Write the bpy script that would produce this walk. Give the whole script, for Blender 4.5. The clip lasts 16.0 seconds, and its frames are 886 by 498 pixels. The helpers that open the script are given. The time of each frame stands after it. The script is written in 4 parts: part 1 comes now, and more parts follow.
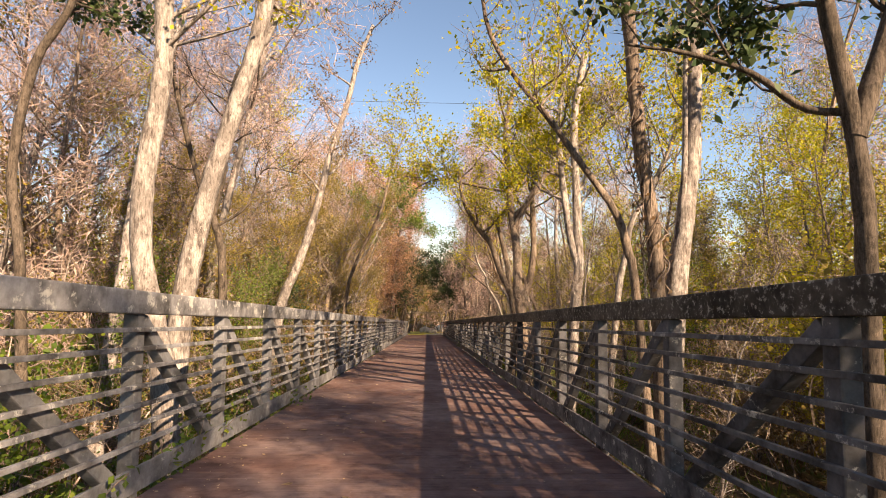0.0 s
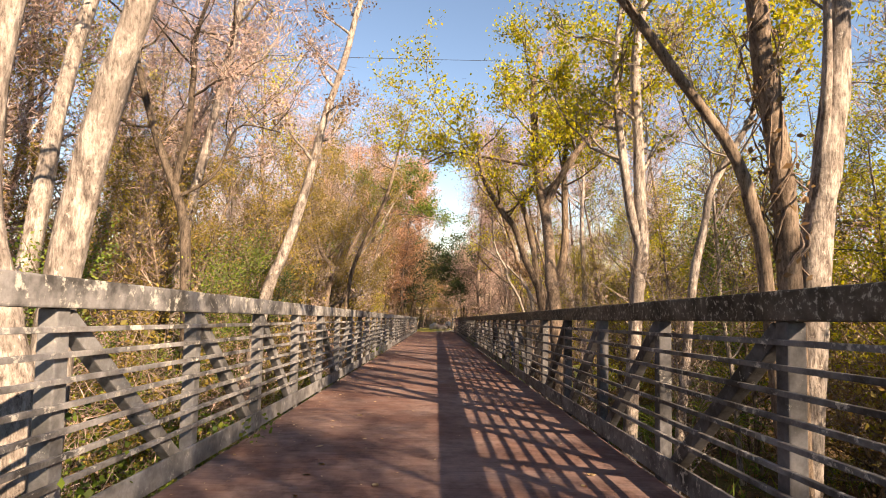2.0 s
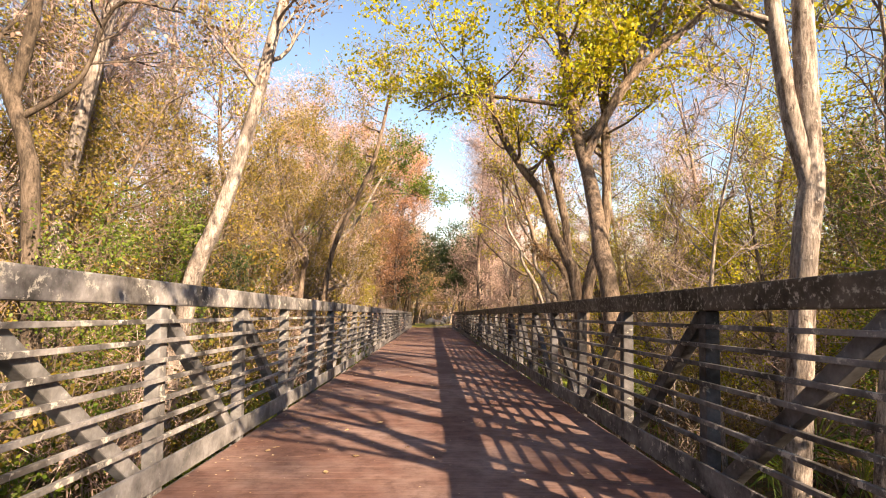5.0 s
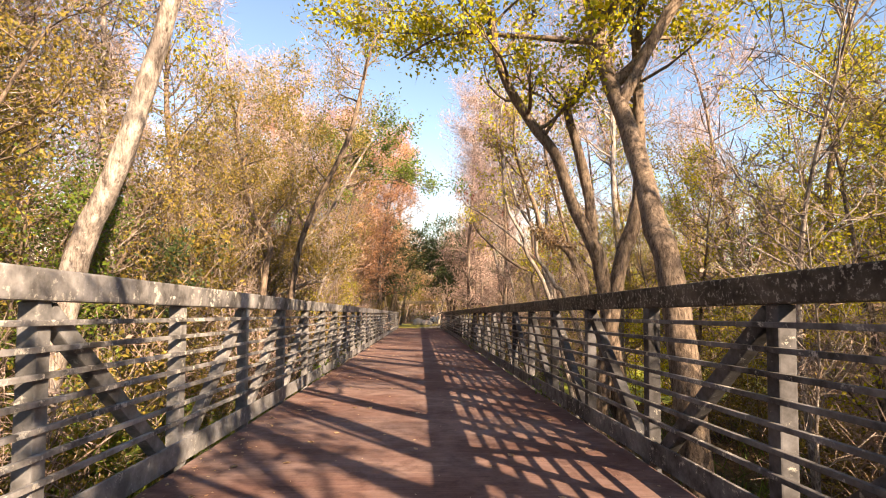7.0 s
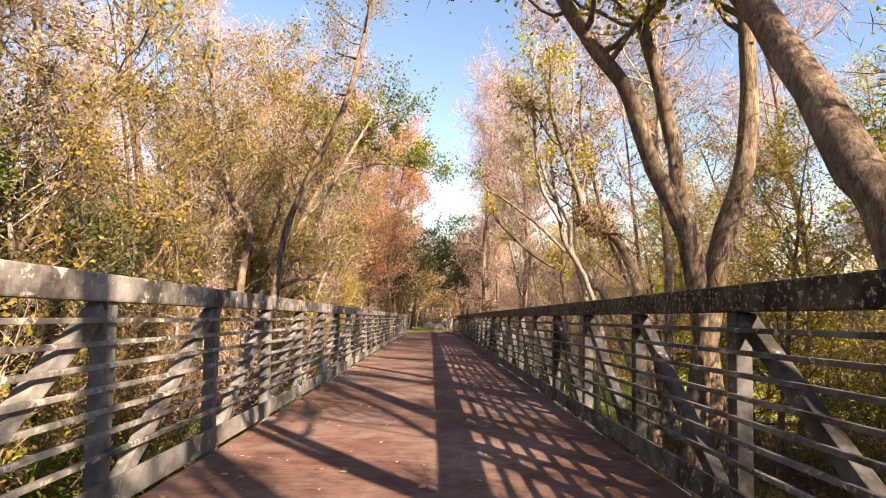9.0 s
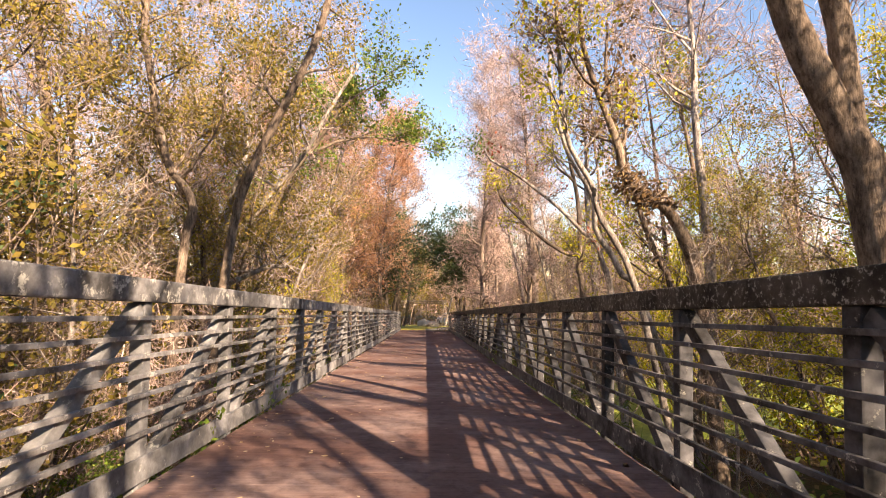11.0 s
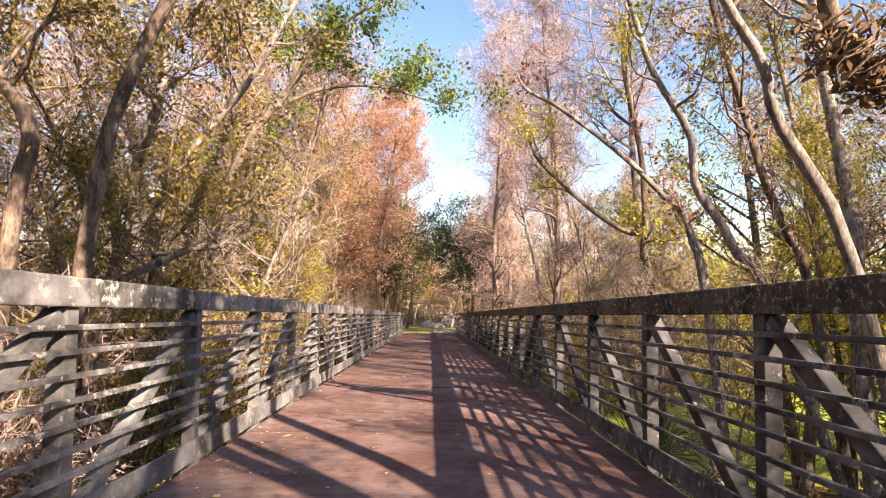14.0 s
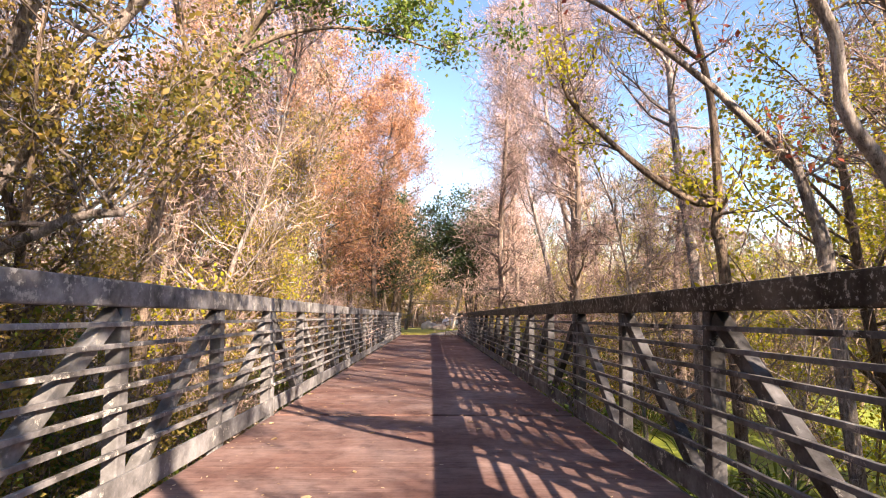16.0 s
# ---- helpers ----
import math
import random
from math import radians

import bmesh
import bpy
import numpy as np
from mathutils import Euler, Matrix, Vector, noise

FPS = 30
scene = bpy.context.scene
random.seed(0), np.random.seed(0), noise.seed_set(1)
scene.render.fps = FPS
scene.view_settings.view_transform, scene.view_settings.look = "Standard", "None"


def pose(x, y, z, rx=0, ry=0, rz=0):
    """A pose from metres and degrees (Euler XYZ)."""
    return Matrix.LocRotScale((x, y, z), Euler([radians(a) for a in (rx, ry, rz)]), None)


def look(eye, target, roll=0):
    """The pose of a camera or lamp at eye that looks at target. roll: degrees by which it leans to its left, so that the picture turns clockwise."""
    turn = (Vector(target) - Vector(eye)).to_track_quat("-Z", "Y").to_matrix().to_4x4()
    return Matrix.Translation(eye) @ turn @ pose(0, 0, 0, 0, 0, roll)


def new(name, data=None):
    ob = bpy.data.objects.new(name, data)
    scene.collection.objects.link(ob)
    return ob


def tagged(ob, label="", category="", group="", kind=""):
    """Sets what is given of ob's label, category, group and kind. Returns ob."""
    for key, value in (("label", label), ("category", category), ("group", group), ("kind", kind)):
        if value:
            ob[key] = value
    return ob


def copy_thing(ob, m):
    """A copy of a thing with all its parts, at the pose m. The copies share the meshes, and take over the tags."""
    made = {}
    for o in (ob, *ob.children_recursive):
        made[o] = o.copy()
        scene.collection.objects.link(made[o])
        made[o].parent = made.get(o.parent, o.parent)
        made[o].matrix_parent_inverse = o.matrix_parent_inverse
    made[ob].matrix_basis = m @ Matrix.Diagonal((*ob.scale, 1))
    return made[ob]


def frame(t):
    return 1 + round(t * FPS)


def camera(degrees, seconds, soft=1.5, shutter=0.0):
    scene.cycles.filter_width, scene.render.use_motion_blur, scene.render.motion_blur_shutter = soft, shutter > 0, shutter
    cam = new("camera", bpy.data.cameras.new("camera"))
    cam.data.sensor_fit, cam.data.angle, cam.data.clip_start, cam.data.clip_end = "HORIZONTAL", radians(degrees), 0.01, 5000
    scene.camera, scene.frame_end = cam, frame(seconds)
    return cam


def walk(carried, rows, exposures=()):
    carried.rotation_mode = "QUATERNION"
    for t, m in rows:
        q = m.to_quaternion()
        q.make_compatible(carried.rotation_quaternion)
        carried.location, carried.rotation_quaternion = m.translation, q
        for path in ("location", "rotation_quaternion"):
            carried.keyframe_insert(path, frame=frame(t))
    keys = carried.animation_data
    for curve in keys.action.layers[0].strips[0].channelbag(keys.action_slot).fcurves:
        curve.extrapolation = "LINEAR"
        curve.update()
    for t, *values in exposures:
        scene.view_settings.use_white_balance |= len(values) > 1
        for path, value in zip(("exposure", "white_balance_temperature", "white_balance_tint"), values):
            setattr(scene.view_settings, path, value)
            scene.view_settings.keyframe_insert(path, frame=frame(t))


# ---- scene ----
cam = camera(80.6, 16.0, soft=1.0)
PATH = [
    (0, (0.138, 0.591, 1.148), (0.196, 2.586, 1.272), 0.7),
    (0.5, (0.133, 1.24, 1.108), (0.181, 3.236, 1.226), 1.0),
    (1, (0.098, 1.892, 1.065), (0.133, 3.888, 1.179), 1.1),
    (1.5, (0.092, 2.534, 1.016), (0.126, 4.531, 1.128), 0.9),
    (2, (0.058, 3.161, 0.966), (0.078, 5.158, 1.075), 1.1),
    (2.5, (0.057, 3.789, 0.913), (0.085, 5.787, 1.008), 0.9),
    (3, (0.018, 4.413, 0.869), (0.02, 6.411, 0.958), 1.1),
    (3.5, (0.017, 5.039, 0.83), (0.026, 7.037, 0.92), 1.0),
    (4, (-0.03, 5.67, 0.769), (-0.02, 7.668, 0.859), 0.9),
    (6.5, (-0.02, 8.751, 0.478), (0.068, 10.747, 0.569), 0.4),
    (7, (0.002, 9.394, 0.428), (0.089, 11.39, 0.519), 0.4),
    (7.5, (0.024, 10.062, 0.383), (0.122, 12.058, 0.474), 0.5),
    (8, (0.023, 10.725, 0.33), (0.085, 12.721, 0.437), 0.9),
    (8.5, (0.031, 11.383, 0.27), (0.08, 13.38, 0.381), 0.9),
    (9, (0.031, 12.027, 0.214), (0.072, 14.024, 0.318), 1.0),
    (11.5, (0.069, 15.226, -0.022), (0.133, 17.222, 0.071), 0.9),
    (12, (0.069, 15.893, -0.053), (0.124, 17.89, 0.042), 0.9),
    (12.5, (0.045, 16.572, -0.109), (0.062, 18.569, -0.009), 1.0),
    (13, (0.059, 17.212, -0.162), (0.081, 19.21, -0.064), 0.9),
    (13.5, (0.038, 17.877, -0.219), (0.058, 19.874, -0.12), 0.9),
    (14, (0.05, 18.533, -0.27), (0.096, 20.53, -0.174), 0.7),
    (14.5, (0.029, 19.189, -0.33), (0.072, 21.186, -0.231), 0.7),
    (15, (0.061, 19.846, -0.393), (0.105, 21.843, -0.29), 0.6),
    (15.5, (0.046, 20.468, -0.457), (0.081, 22.465, -0.352), 0.7),
    (16, (0.068, 21.111, -0.496), (0.113, 23.108, -0.398), 0.5),
]
walk(cam, [(t, look(eye, target, roll)) for t, eye, target, roll in PATH],
     exposures=[(0, 1.55, 7100, 14), (2, 1.7, 7100, 14), (5, 1.98, 7100, 14), (9, 2.03, 7000, 14), (12.5, 2.08, 6500, 15), (16, 2.22, 6150, 16)])

S = 0.08                      # fall of the bridge, metres per metre
P, Y0 = 1.55, -0.31           # panel length, start of the first span
NP = 18                       # panels in a span
SPANS = [(-0.31, 27.59), (27.59, 55.49)]
END = 55.49
XI = 1.83                     # inner face of rails
XP = 1.91                     # post centre line
rng = np.random.default_rng(7)


def base(y):
    return -S * min(max(y, -30.0), 90.0)


# ---- world, sun ----
SUN_EL, SUN_AZ = radians(29.1), radians(142.3)
world = bpy.data.worlds.new("world")
scene.world = world
world.use_nodes = True
nt = world.node_tree
sky = nt.nodes.new("ShaderNodeTexSky")
sky.sky_type, sky.sun_disc = "NISHITA", False
sky.sun_elevation, sky.sun_rotation = SUN_EL, SUN_AZ
sky.air_density, sky.dust_density, sky.ozone_density = 1.0, 0.0, 1.2
nt.nodes["Background"].inputs["Strength"].default_value = 0.07
nt.links.new(sky.outputs[0], nt.nodes["Background"].inputs["Color"])
sun_data = bpy.data.lights.new("sun", "SUN")
sun_data.energy, sun_data.angle, sun_data.color = 5.0, radians(0.53), (1.0, 0.79, 0.55)
sun = new("sun", sun_data)
to_sun = Vector((math.sin(SUN_AZ) * math.cos(SUN_EL), math.cos(SUN_AZ) * math.cos(SUN_EL), math.sin(SUN_EL)))
sun.matrix_world = look(to_sun * 60, (0, 0, 0))


# ---- materials ----
def mat(name, rough=0.8, metal=0.0, spec=0.5):
    m = bpy.data.materials.new(name)
    m.use_nodes = True
    b = m.node_tree.nodes["Principled BSDF"]
    b.inputs["Roughness"].default_value = rough
    b.inputs["Metallic"].default_value = metal
    b.inputs["Specular IOR Level"].default_value = spec
    return m, m.node_tree, b


def noise_node(t, scale, detail=4.0, rough=0.6, stretch=None, coord="Object"):
    tc = t.nodes.new("ShaderNodeTexCoord")
    n = t.nodes.new("ShaderNodeTexNoise")
    n.inputs["Scale"].default_value = scale
    n.inputs["Detail"].default_value = detail
    n.inputs["Roughness"].default_value = rough
    src = tc.outputs[coord]
    if stretch:
        mp = t.nodes.new("ShaderNodeMapping")
        mp.inputs["Scale"].default_value = stretch
        t.links.new(src, mp.inputs["Vector"])
        src = mp.outputs[0]
    t.links.new(src, n.inputs["Vector"])
    return n


def ramp(t, src, stops):
    r = t.nodes.new("ShaderNodeValToRGB")
    els = r.color_ramp.elements
    while len(els) < len(stops):
        els.new(0.5)
    for e, (p, c) in zip(els, stops):
        e.position, e.color = p, (*c, 1)
    t.links.new(src, r.inputs[0])
    return r


def mix(t, fac, a, b, mode="MIX"):
    m = t.nodes.new("ShaderNodeMix")
    m.data_type, m.blend_type = "RGBA", mode
    for sock, v in ((m.inputs["Factor"], fac), (m.inputs["A"], a), (m.inputs["B"], b)):
        if isinstance(v, (int, float)):
            sock.default_value = v
        elif isinstance(v, tuple):
            sock.default_value = (*v, 1)
        else:
            t.links.new(v, sock)
    return m.outputs["Result"]


def bump(t, b, src, strength, dist):
    n = t.nodes.new("ShaderNodeBump")
    n.inputs["Strength"].default_value, n.inputs["Distance"].default_value = strength, dist
    t.links.new(src, n.inputs["Height"])
    t.links.new(n.outputs[0], b.inputs["Normal"])


def steel(name, dark, pale, lichen, amount, spots=9.0):
    """Weathered steel with chalky blotches and lichen."""
    m, t, b = mat(name, 0.7, 0.0, 0.2)
    n1 = noise_node(t, 3.0, 6, 0.65)
    n2 = noise_node(t, 26.0, 5, 0.7)
    n3 = noise_node(t, spots, 6, 0.75)
    c = mix(t, ramp(t, n1.outputs[0], [(0.38, (0, 0, 0)), (0.66, (1, 1, 1))]).outputs[0], dark, pale)
    c = mix(t, ramp(t, n3.outputs[0], [(amount, (0, 0, 0)), (amount + 0.06, (1, 1, 1))]).outputs[0], c, lichen)
    c = mix(t, 0.5, c, ramp(t, n2.outputs[0], [(0.3, (0.45, 0.42, 0.4)), (0.7, (1.0, 1.0, 1.0))]).outputs[0], "MULTIPLY")
    t.links.new(c, b.inputs["Base Color"])
    bump(t, b, n3.outputs[0], 0.35, 0.004)
    return m


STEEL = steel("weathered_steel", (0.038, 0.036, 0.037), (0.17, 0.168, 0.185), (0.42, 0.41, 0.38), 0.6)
# lit copy of the steel for the left side: sunlight put into the colour
PAINT_LIT = steel("lit_grey_paint", (0.12, 0.118, 0.122), (0.33, 0.328, 0.345), (0.5, 0.49, 0.46), 0.6)
# left beam and rails: flaking paint, lightened to stand in for sunlight
PAINT_CHORD_LIT = steel("lit_flaking_paint", (0.07, 0.067, 0.068), (0.4, 0.39, 0.405), (0.58, 0.56, 0.52), 0.55)
# right beam: moss and lichen, its base colour darkened further for shade
MOSSY_SHADED = steel("shaded_mossy_chord", (0.024, 0.02, 0.016), (0.135, 0.118, 0.1), (0.4, 0.385, 0.34), 0.55, 24.0)
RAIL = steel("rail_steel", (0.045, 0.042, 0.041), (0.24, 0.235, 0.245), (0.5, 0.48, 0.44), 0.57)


def deck_material():
    m, t, b = mat("deck_boards", 0.8, 0.0, 0.12)
    oi = t.nodes.new("ShaderNodeObjectInfo")
    n1 = noise_node(t, 1.1, 5, 0.65, coord="Object")
    geo = t.nodes.new("ShaderNodeNewGeometry")
    mp = t.nodes.new("ShaderNodeMapping")
    mp.inputs["Scale"].default_value = (3.0, 60.0, 60.0)
    t.links.new(geo.outputs["Position"], mp.inputs["Vector"])
    grain = t.nodes.new("ShaderNodeTexNoise")
    grain.inputs["Scale"].default_value, grain.inputs["Detail"].default_value = 1.0, 6
    t.links.new(mp.outputs[0], grain.inputs["Vector"])
    big = t.nodes.new("ShaderNodeTexNoise")
    big.inputs["Scale"].default_value, big.inputs["Detail"].default_value = 0.9, 7
    big.inputs["Roughness"].default_value = 0.65
    t.links.new(geo.outputs["Position"], big.inputs["Vector"])
    c = ramp(t, oi.outputs["Random"], [(0.0, (0.16, 0.092, 0.08)), (0.5, (0.175, 0.102, 0.09)), (1.0, (0.19, 0.113, 0.1))]).outputs[0]
    c = mix(t, ramp(t, big.outputs[0], [(0.42, (0, 0, 0)), (0.68, (1, 1, 1))]).outputs[0], c, (0.29, 0.21, 0.195))
    grime = t.nodes.new("ShaderNodeTexNoise")
    grime.inputs["Scale"].default_value, grime.inputs["Detail"].default_value = 6.0, 8
    grime.inputs["Roughness"].default_value = 0.75
    t.links.new(geo.outputs["Position"], grime.inputs["Vector"])
    c = mix(t, 0.7, c, ramp(t, grime.outputs[0], [(0.36, (0.52, 0.48, 0.47)), (0.5, (0.95, 0.95, 0.95)), (0.66, (1.25, 1.22, 1.2))]).outputs[0], "MULTIPLY")
    c = mix(t, 0.55, c, ramp(t, grain.outputs[0], [(0.3, (0.55, 0.5, 0.48)), (0.65, (1, 1, 1))]).outputs[0], "MULTIPLY")
    t.links.new(c, b.inputs["Base Color"])
    bump(t, b, grain.outputs[0], 0.3, 0.003)
    return m


DECK = deck_material()


def bark(name, dark, pale, scale=7.0, patch=0.5):
    """Furrowed bark: long cracks, blotches of grey-brown and spots of pale lichen."""
    m, t, b = mat(name, 0.9, 0.0, 0.2)
    n1 = noise_node(t, scale, 7, 0.72, (1, 1, 0.3))
    n2 = noise_node(t, 2.6, 5, 0.65)
    n3 = noise_node(t, 42.0, 5, 0.75, (1, 1, 0.22))
    n4 = noise_node(t, 13.0, 6, 0.75, (1, 1, 0.7))
    half = tuple(0.45 * (a + d) for a, d in zip(dark, pale))
    c = mix(t, ramp(t, n1.outputs[0], [(0.38, (0, 0, 0)), (0.56, (1, 1, 1))]).outputs[0], dark, pale)
    c = mix(t, ramp(t, n2.outputs[0], [(patch, (0, 0, 0)), (patch + 0.08, (1, 1, 1))]).outputs[0], c, half)
    c = mix(t, ramp(t, n4.outputs[0], [(0.6, (0, 0, 0)), (0.66, (1, 1, 1))]).outputs[0], c, tuple(min(0.7, 1.25 * a) for a in pale))
    c = mix(t, ramp(t, n4.outputs[0], [(0.34, (1, 1, 1)), (0.4, (0, 0, 0))]).outputs[0], c, dark)
    c = mix(t, 0.8, c, ramp(t, n3.outputs[0], [(0.36, (0.3, 0.28, 0.26)), (0.56, (1.0, 1.0, 1.0))]).outputs[0], 'MULTIPLY')
    t.links.new(c, b.inputs["Base Color"])
    h = mix(t, 0.5, n1.outputs[0], n3.outputs[0])
    bump(t, b, h, 0.9, 0.03)
    return m


BARK_PALE = bark("pale_bark", (0.12, 0.096, 0.086), (0.48, 0.42, 0.385), 9.0)
BARK_TAN = bark("tan_bark", (0.085, 0.062, 0.05), (0.3, 0.23, 0.18), 11.0)
BARK_DARK = bark("dark_bark", (0.05, 0.04, 0.032), (0.16, 0.125, 0.1), 9.0)
BARK_TWIG = bark("twig_bark", (0.16, 0.115, 0.09), (0.36, 0.28, 0.23), 4.0)
BARK_PINK = bark("pinkish_twigs", (0.36, 0.25, 0.215), (0.6, 0.46, 0.42), 3.0)


def leaf(name, cols, trans=0.4):
    m = bpy.data.materials.new(name)
    m.use_nodes = True
    t = m.node_tree
    b = t.nodes["Principled BSDF"]
    b.inputs["Roughness"].default_value = 0.55
    b.inputs["Specular IOR Level"].default_value = 0.3
    geo = t.nodes.new("ShaderNodeNewGeometry")
    stops = [(i / (len(cols) - 1), c) for i, c in enumerate(cols)]
    c = ramp(t, geo.outputs["Random Per Island"], stops).outputs[0]
    n = noise_node(t, 0.55, 3, 0.6)
    c = mix(t, 0.6, c, ramp(t, n.outputs[0], [(0.32, (0.62, 0.6, 0.55)), (0.66, (1.2, 1.12, 1.0))]).outputs[0], "MULTIPLY")
    t.links.new(c, b.inputs["Base Color"])
    tr = t.nodes.new("ShaderNodeBsdfTranslucent")
    t.links.new(c, tr.inputs["Color"])
    ms = t.nodes.new("ShaderNodeMixShader")
    ms.inputs[0].default_value = trans
    t.links.new(b.outputs[0], ms.inputs[1])
    t.links.new(tr.outputs[0], ms.inputs[2])
    t.links.new(ms.outputs[0], t.nodes["Material Output"].inputs["Surface"])
    return m


L_YELLOW = leaf("yellow_green_leaves", [(0.4, 0.41, 0.02), (0.6, 0.53, 0.022), (0.27, 0.34, 0.025), (0.62, 0.47, 0.025)], 0.5)
L_OLIVE = leaf("olive_leaves", [(0.21, 0.185, 0.035), (0.37, 0.28, 0.06), (0.14, 0.145, 0.03), (0.44, 0.3, 0.08)], 0.42)
L_GREEN = leaf("green_leaves", [(0.09, 0.17, 0.025), (0.19, 0.27, 0.035), (0.06, 0.11, 0.03), (0.27, 0.32, 0.04)])
L_DARK = leaf("dark_green_leaves", [(0.03, 0.06, 0.025), (0.06, 0.1, 0.035), (0.09, 0.12, 0.04)], 0.25)
L_ORANGE = leaf("rust_needles", [(0.5, 0.25, 0.14), (0.58, 0.34, 0.17), (0.46, 0.25, 0.18), (0.58, 0.4, 0.28)])
L_PINK = leaf("pinkish_dry_sprays", [(0.55, 0.38, 0.35), (0.62, 0.46, 0.45), (0.47, 0.34, 0.28), (0.6, 0.48, 0.42)])
L_BROWN = leaf("dry_brown_leaves", [(0.2, 0.12, 0.06), (0.28, 0.18, 0.09), (0.15, 0.1, 0.055), (0.33, 0.235, 0.12)])
L_RED = leaf("red_leaves", [(0.4, 0.1, 0.06), (0.3, 0.08, 0.05), (0.45, 0.18, 0.08)])


def ground_material():
    m, t, b = mat("forest_floor", 0.95, 0.0, 0.1)
    n1 = noise_node(t, 0.5, 8, 0.7)
    n2 = noise_node(t, 14.0, 8, 0.75)
    c = ramp(t, n1.outputs[0], [(0.35, (0.07, 0.05, 0.032)), (0.5, (0.13, 0.09, 0.055)), (0.6, (0.1, 0.11, 0.035)), (0.72, (0.2, 0.14, 0.08))]).outputs[0]
    c = mix(t, 0.8, c, ramp(t, n2.outputs[0], [(0.3, (0.35, 0.33, 0.3)), (0.7, (1.3, 1.2, 1.1))]).outputs[0], "MULTIPLY")
    t.links.new(c, b.inputs["Base Color"])
    bump(t, b, n2.outputs[0], 0.8, 0.05)
    return m


GROUND = ground_material()


def simple(name, c1, c2, scale, rough=0.8, spec=0.4, bumps=0.3):
    m, t, b = mat(name, rough, 0.0, spec)
    n = noise_node(t, scale, 6, 0.7)
    t.links.new(ramp(t, n.outputs[0], [(0.35, c1), (0.65, c2)]).outputs[0], b.inputs["Base Color"])
    bump(t, b, n.outputs[0], bumps, 0.01)
    return m


WATER = simple("duckweed_water", (0.17, 0.22, 0.025), (0.3, 0.34, 0.05), 3.0, 0.6, 0.4, 0.1)
GRASS = simple("dry_lawn", (0.3, 0.28, 0.06), (0.46, 0.4, 0.1), 2.0, 0.95, 0.1)
TRAIL = simple("pale_trail", (0.36, 0.31, 0.25), (0.5, 0.44, 0.37), 3.0, 0.95, 0.1)
TIMBER = simple("grey_timber", (0.2, 0.16, 0.12), (0.34, 0.28, 0.22), 6.0, 0.85, 0.2)
WHITE = simple("white_paint", (0.7, 0.68, 0.66), (0.8, 0.79, 0.77), 2.0, 0.4, 0.5, 0.05)
GLASS = simple("dark_glass", (0.03, 0.03, 0.035), (0.05, 0.05, 0.06), 2.0, 0.1, 0.6, 0.0)
RUBBER = simple("black_rubber", (0.02, 0.02, 0.02), (0.04, 0.04, 0.04), 9.0, 0.8, 0.3)
CONCRETE = simple("stained_concrete", (0.24, 0.22, 0.2), (0.38, 0.36, 0.33), 4.0, 0.9, 0.2)
CHROME = simple("grey_hub", (0.4, 0.4, 0.41), (0.5, 0.5, 0.5), 9.0, 0.35, 0.5)


# ---- mesh helpers ----
def mesh_object(name, verts, faces, material, parent=None, label="", smooth=False):
    me = bpy.data.meshes.new(name)
    me.from_pydata([tuple(v) for v in verts], [], faces)
    me.materials.append(material)
    if smooth:
        me.polygons.foreach_set("use_smooth", [True] * len(me.polygons))
    me.update()
    ob = new(name, me)
    ob.parent = parent
    if label:
        ob["label"] = label
    return ob


def part(name, bm, material, parent=None, label="", smooth=False):
    me = bpy.data.meshes.new(name)
    bm.normal_update()
    bm.to_mesh(me)
    bm.free()
    me.materials.append(material)
    if smooth:
        me.polygons.foreach_set("use_smooth", [True] * len(me.polygons))
    ob = new(name, me)
    ob.parent = parent
    if label:
        ob["label"] = label
    return ob


def empty(name, at, label="", category="", group="", kind=""):
    ob = new(name)
    ob.location = at
    ob.empty_display_size = 0.2
    return tagged(ob, label, category, group, kind)


def bar(bm, a, b, w, h, up=(0, 0, 1), bevel=0.0):
    """A box bar from a to b: w across, h along up, bevelled, its ends square to the run."""
    a, b, up = Vector(a), Vector(b), Vector(up)
    run = (b - a).normalized()
    side = run.cross(up).normalized()
    upv = side.cross(run).normalized()
    before = set(bm.verts)
    vs = []
    for q in (a, b):
        for su, sv in ((-1, -1), (1, -1), (1, 1), (-1, 1)):
            vs.append(bm.verts.new(q + side * (su * w / 2) + upv * (sv * h / 2)))
    for f in ((3, 2, 1, 0), (4, 5, 6, 7), (0, 1, 5, 4), (1, 2, 6, 5), (2, 3, 7, 6), (3, 0, 4, 7)):
        bm.faces.new([vs[i] for i in f])
    if bevel:
        es = [e for e in bm.edges if e.verts[0] in vs and e.verts[1] in vs]
        bmesh.ops.bevel(bm, geom=es, offset=bevel, segments=2, affect="EDGES", profile=0.6)
    return bm


def one_bar(*args, **kw):
    return bar(bmesh.new(), *args, **kw)


def D(y, z=0.0):
    """World height of a point z above the deck at y."""
    return base(y) + z


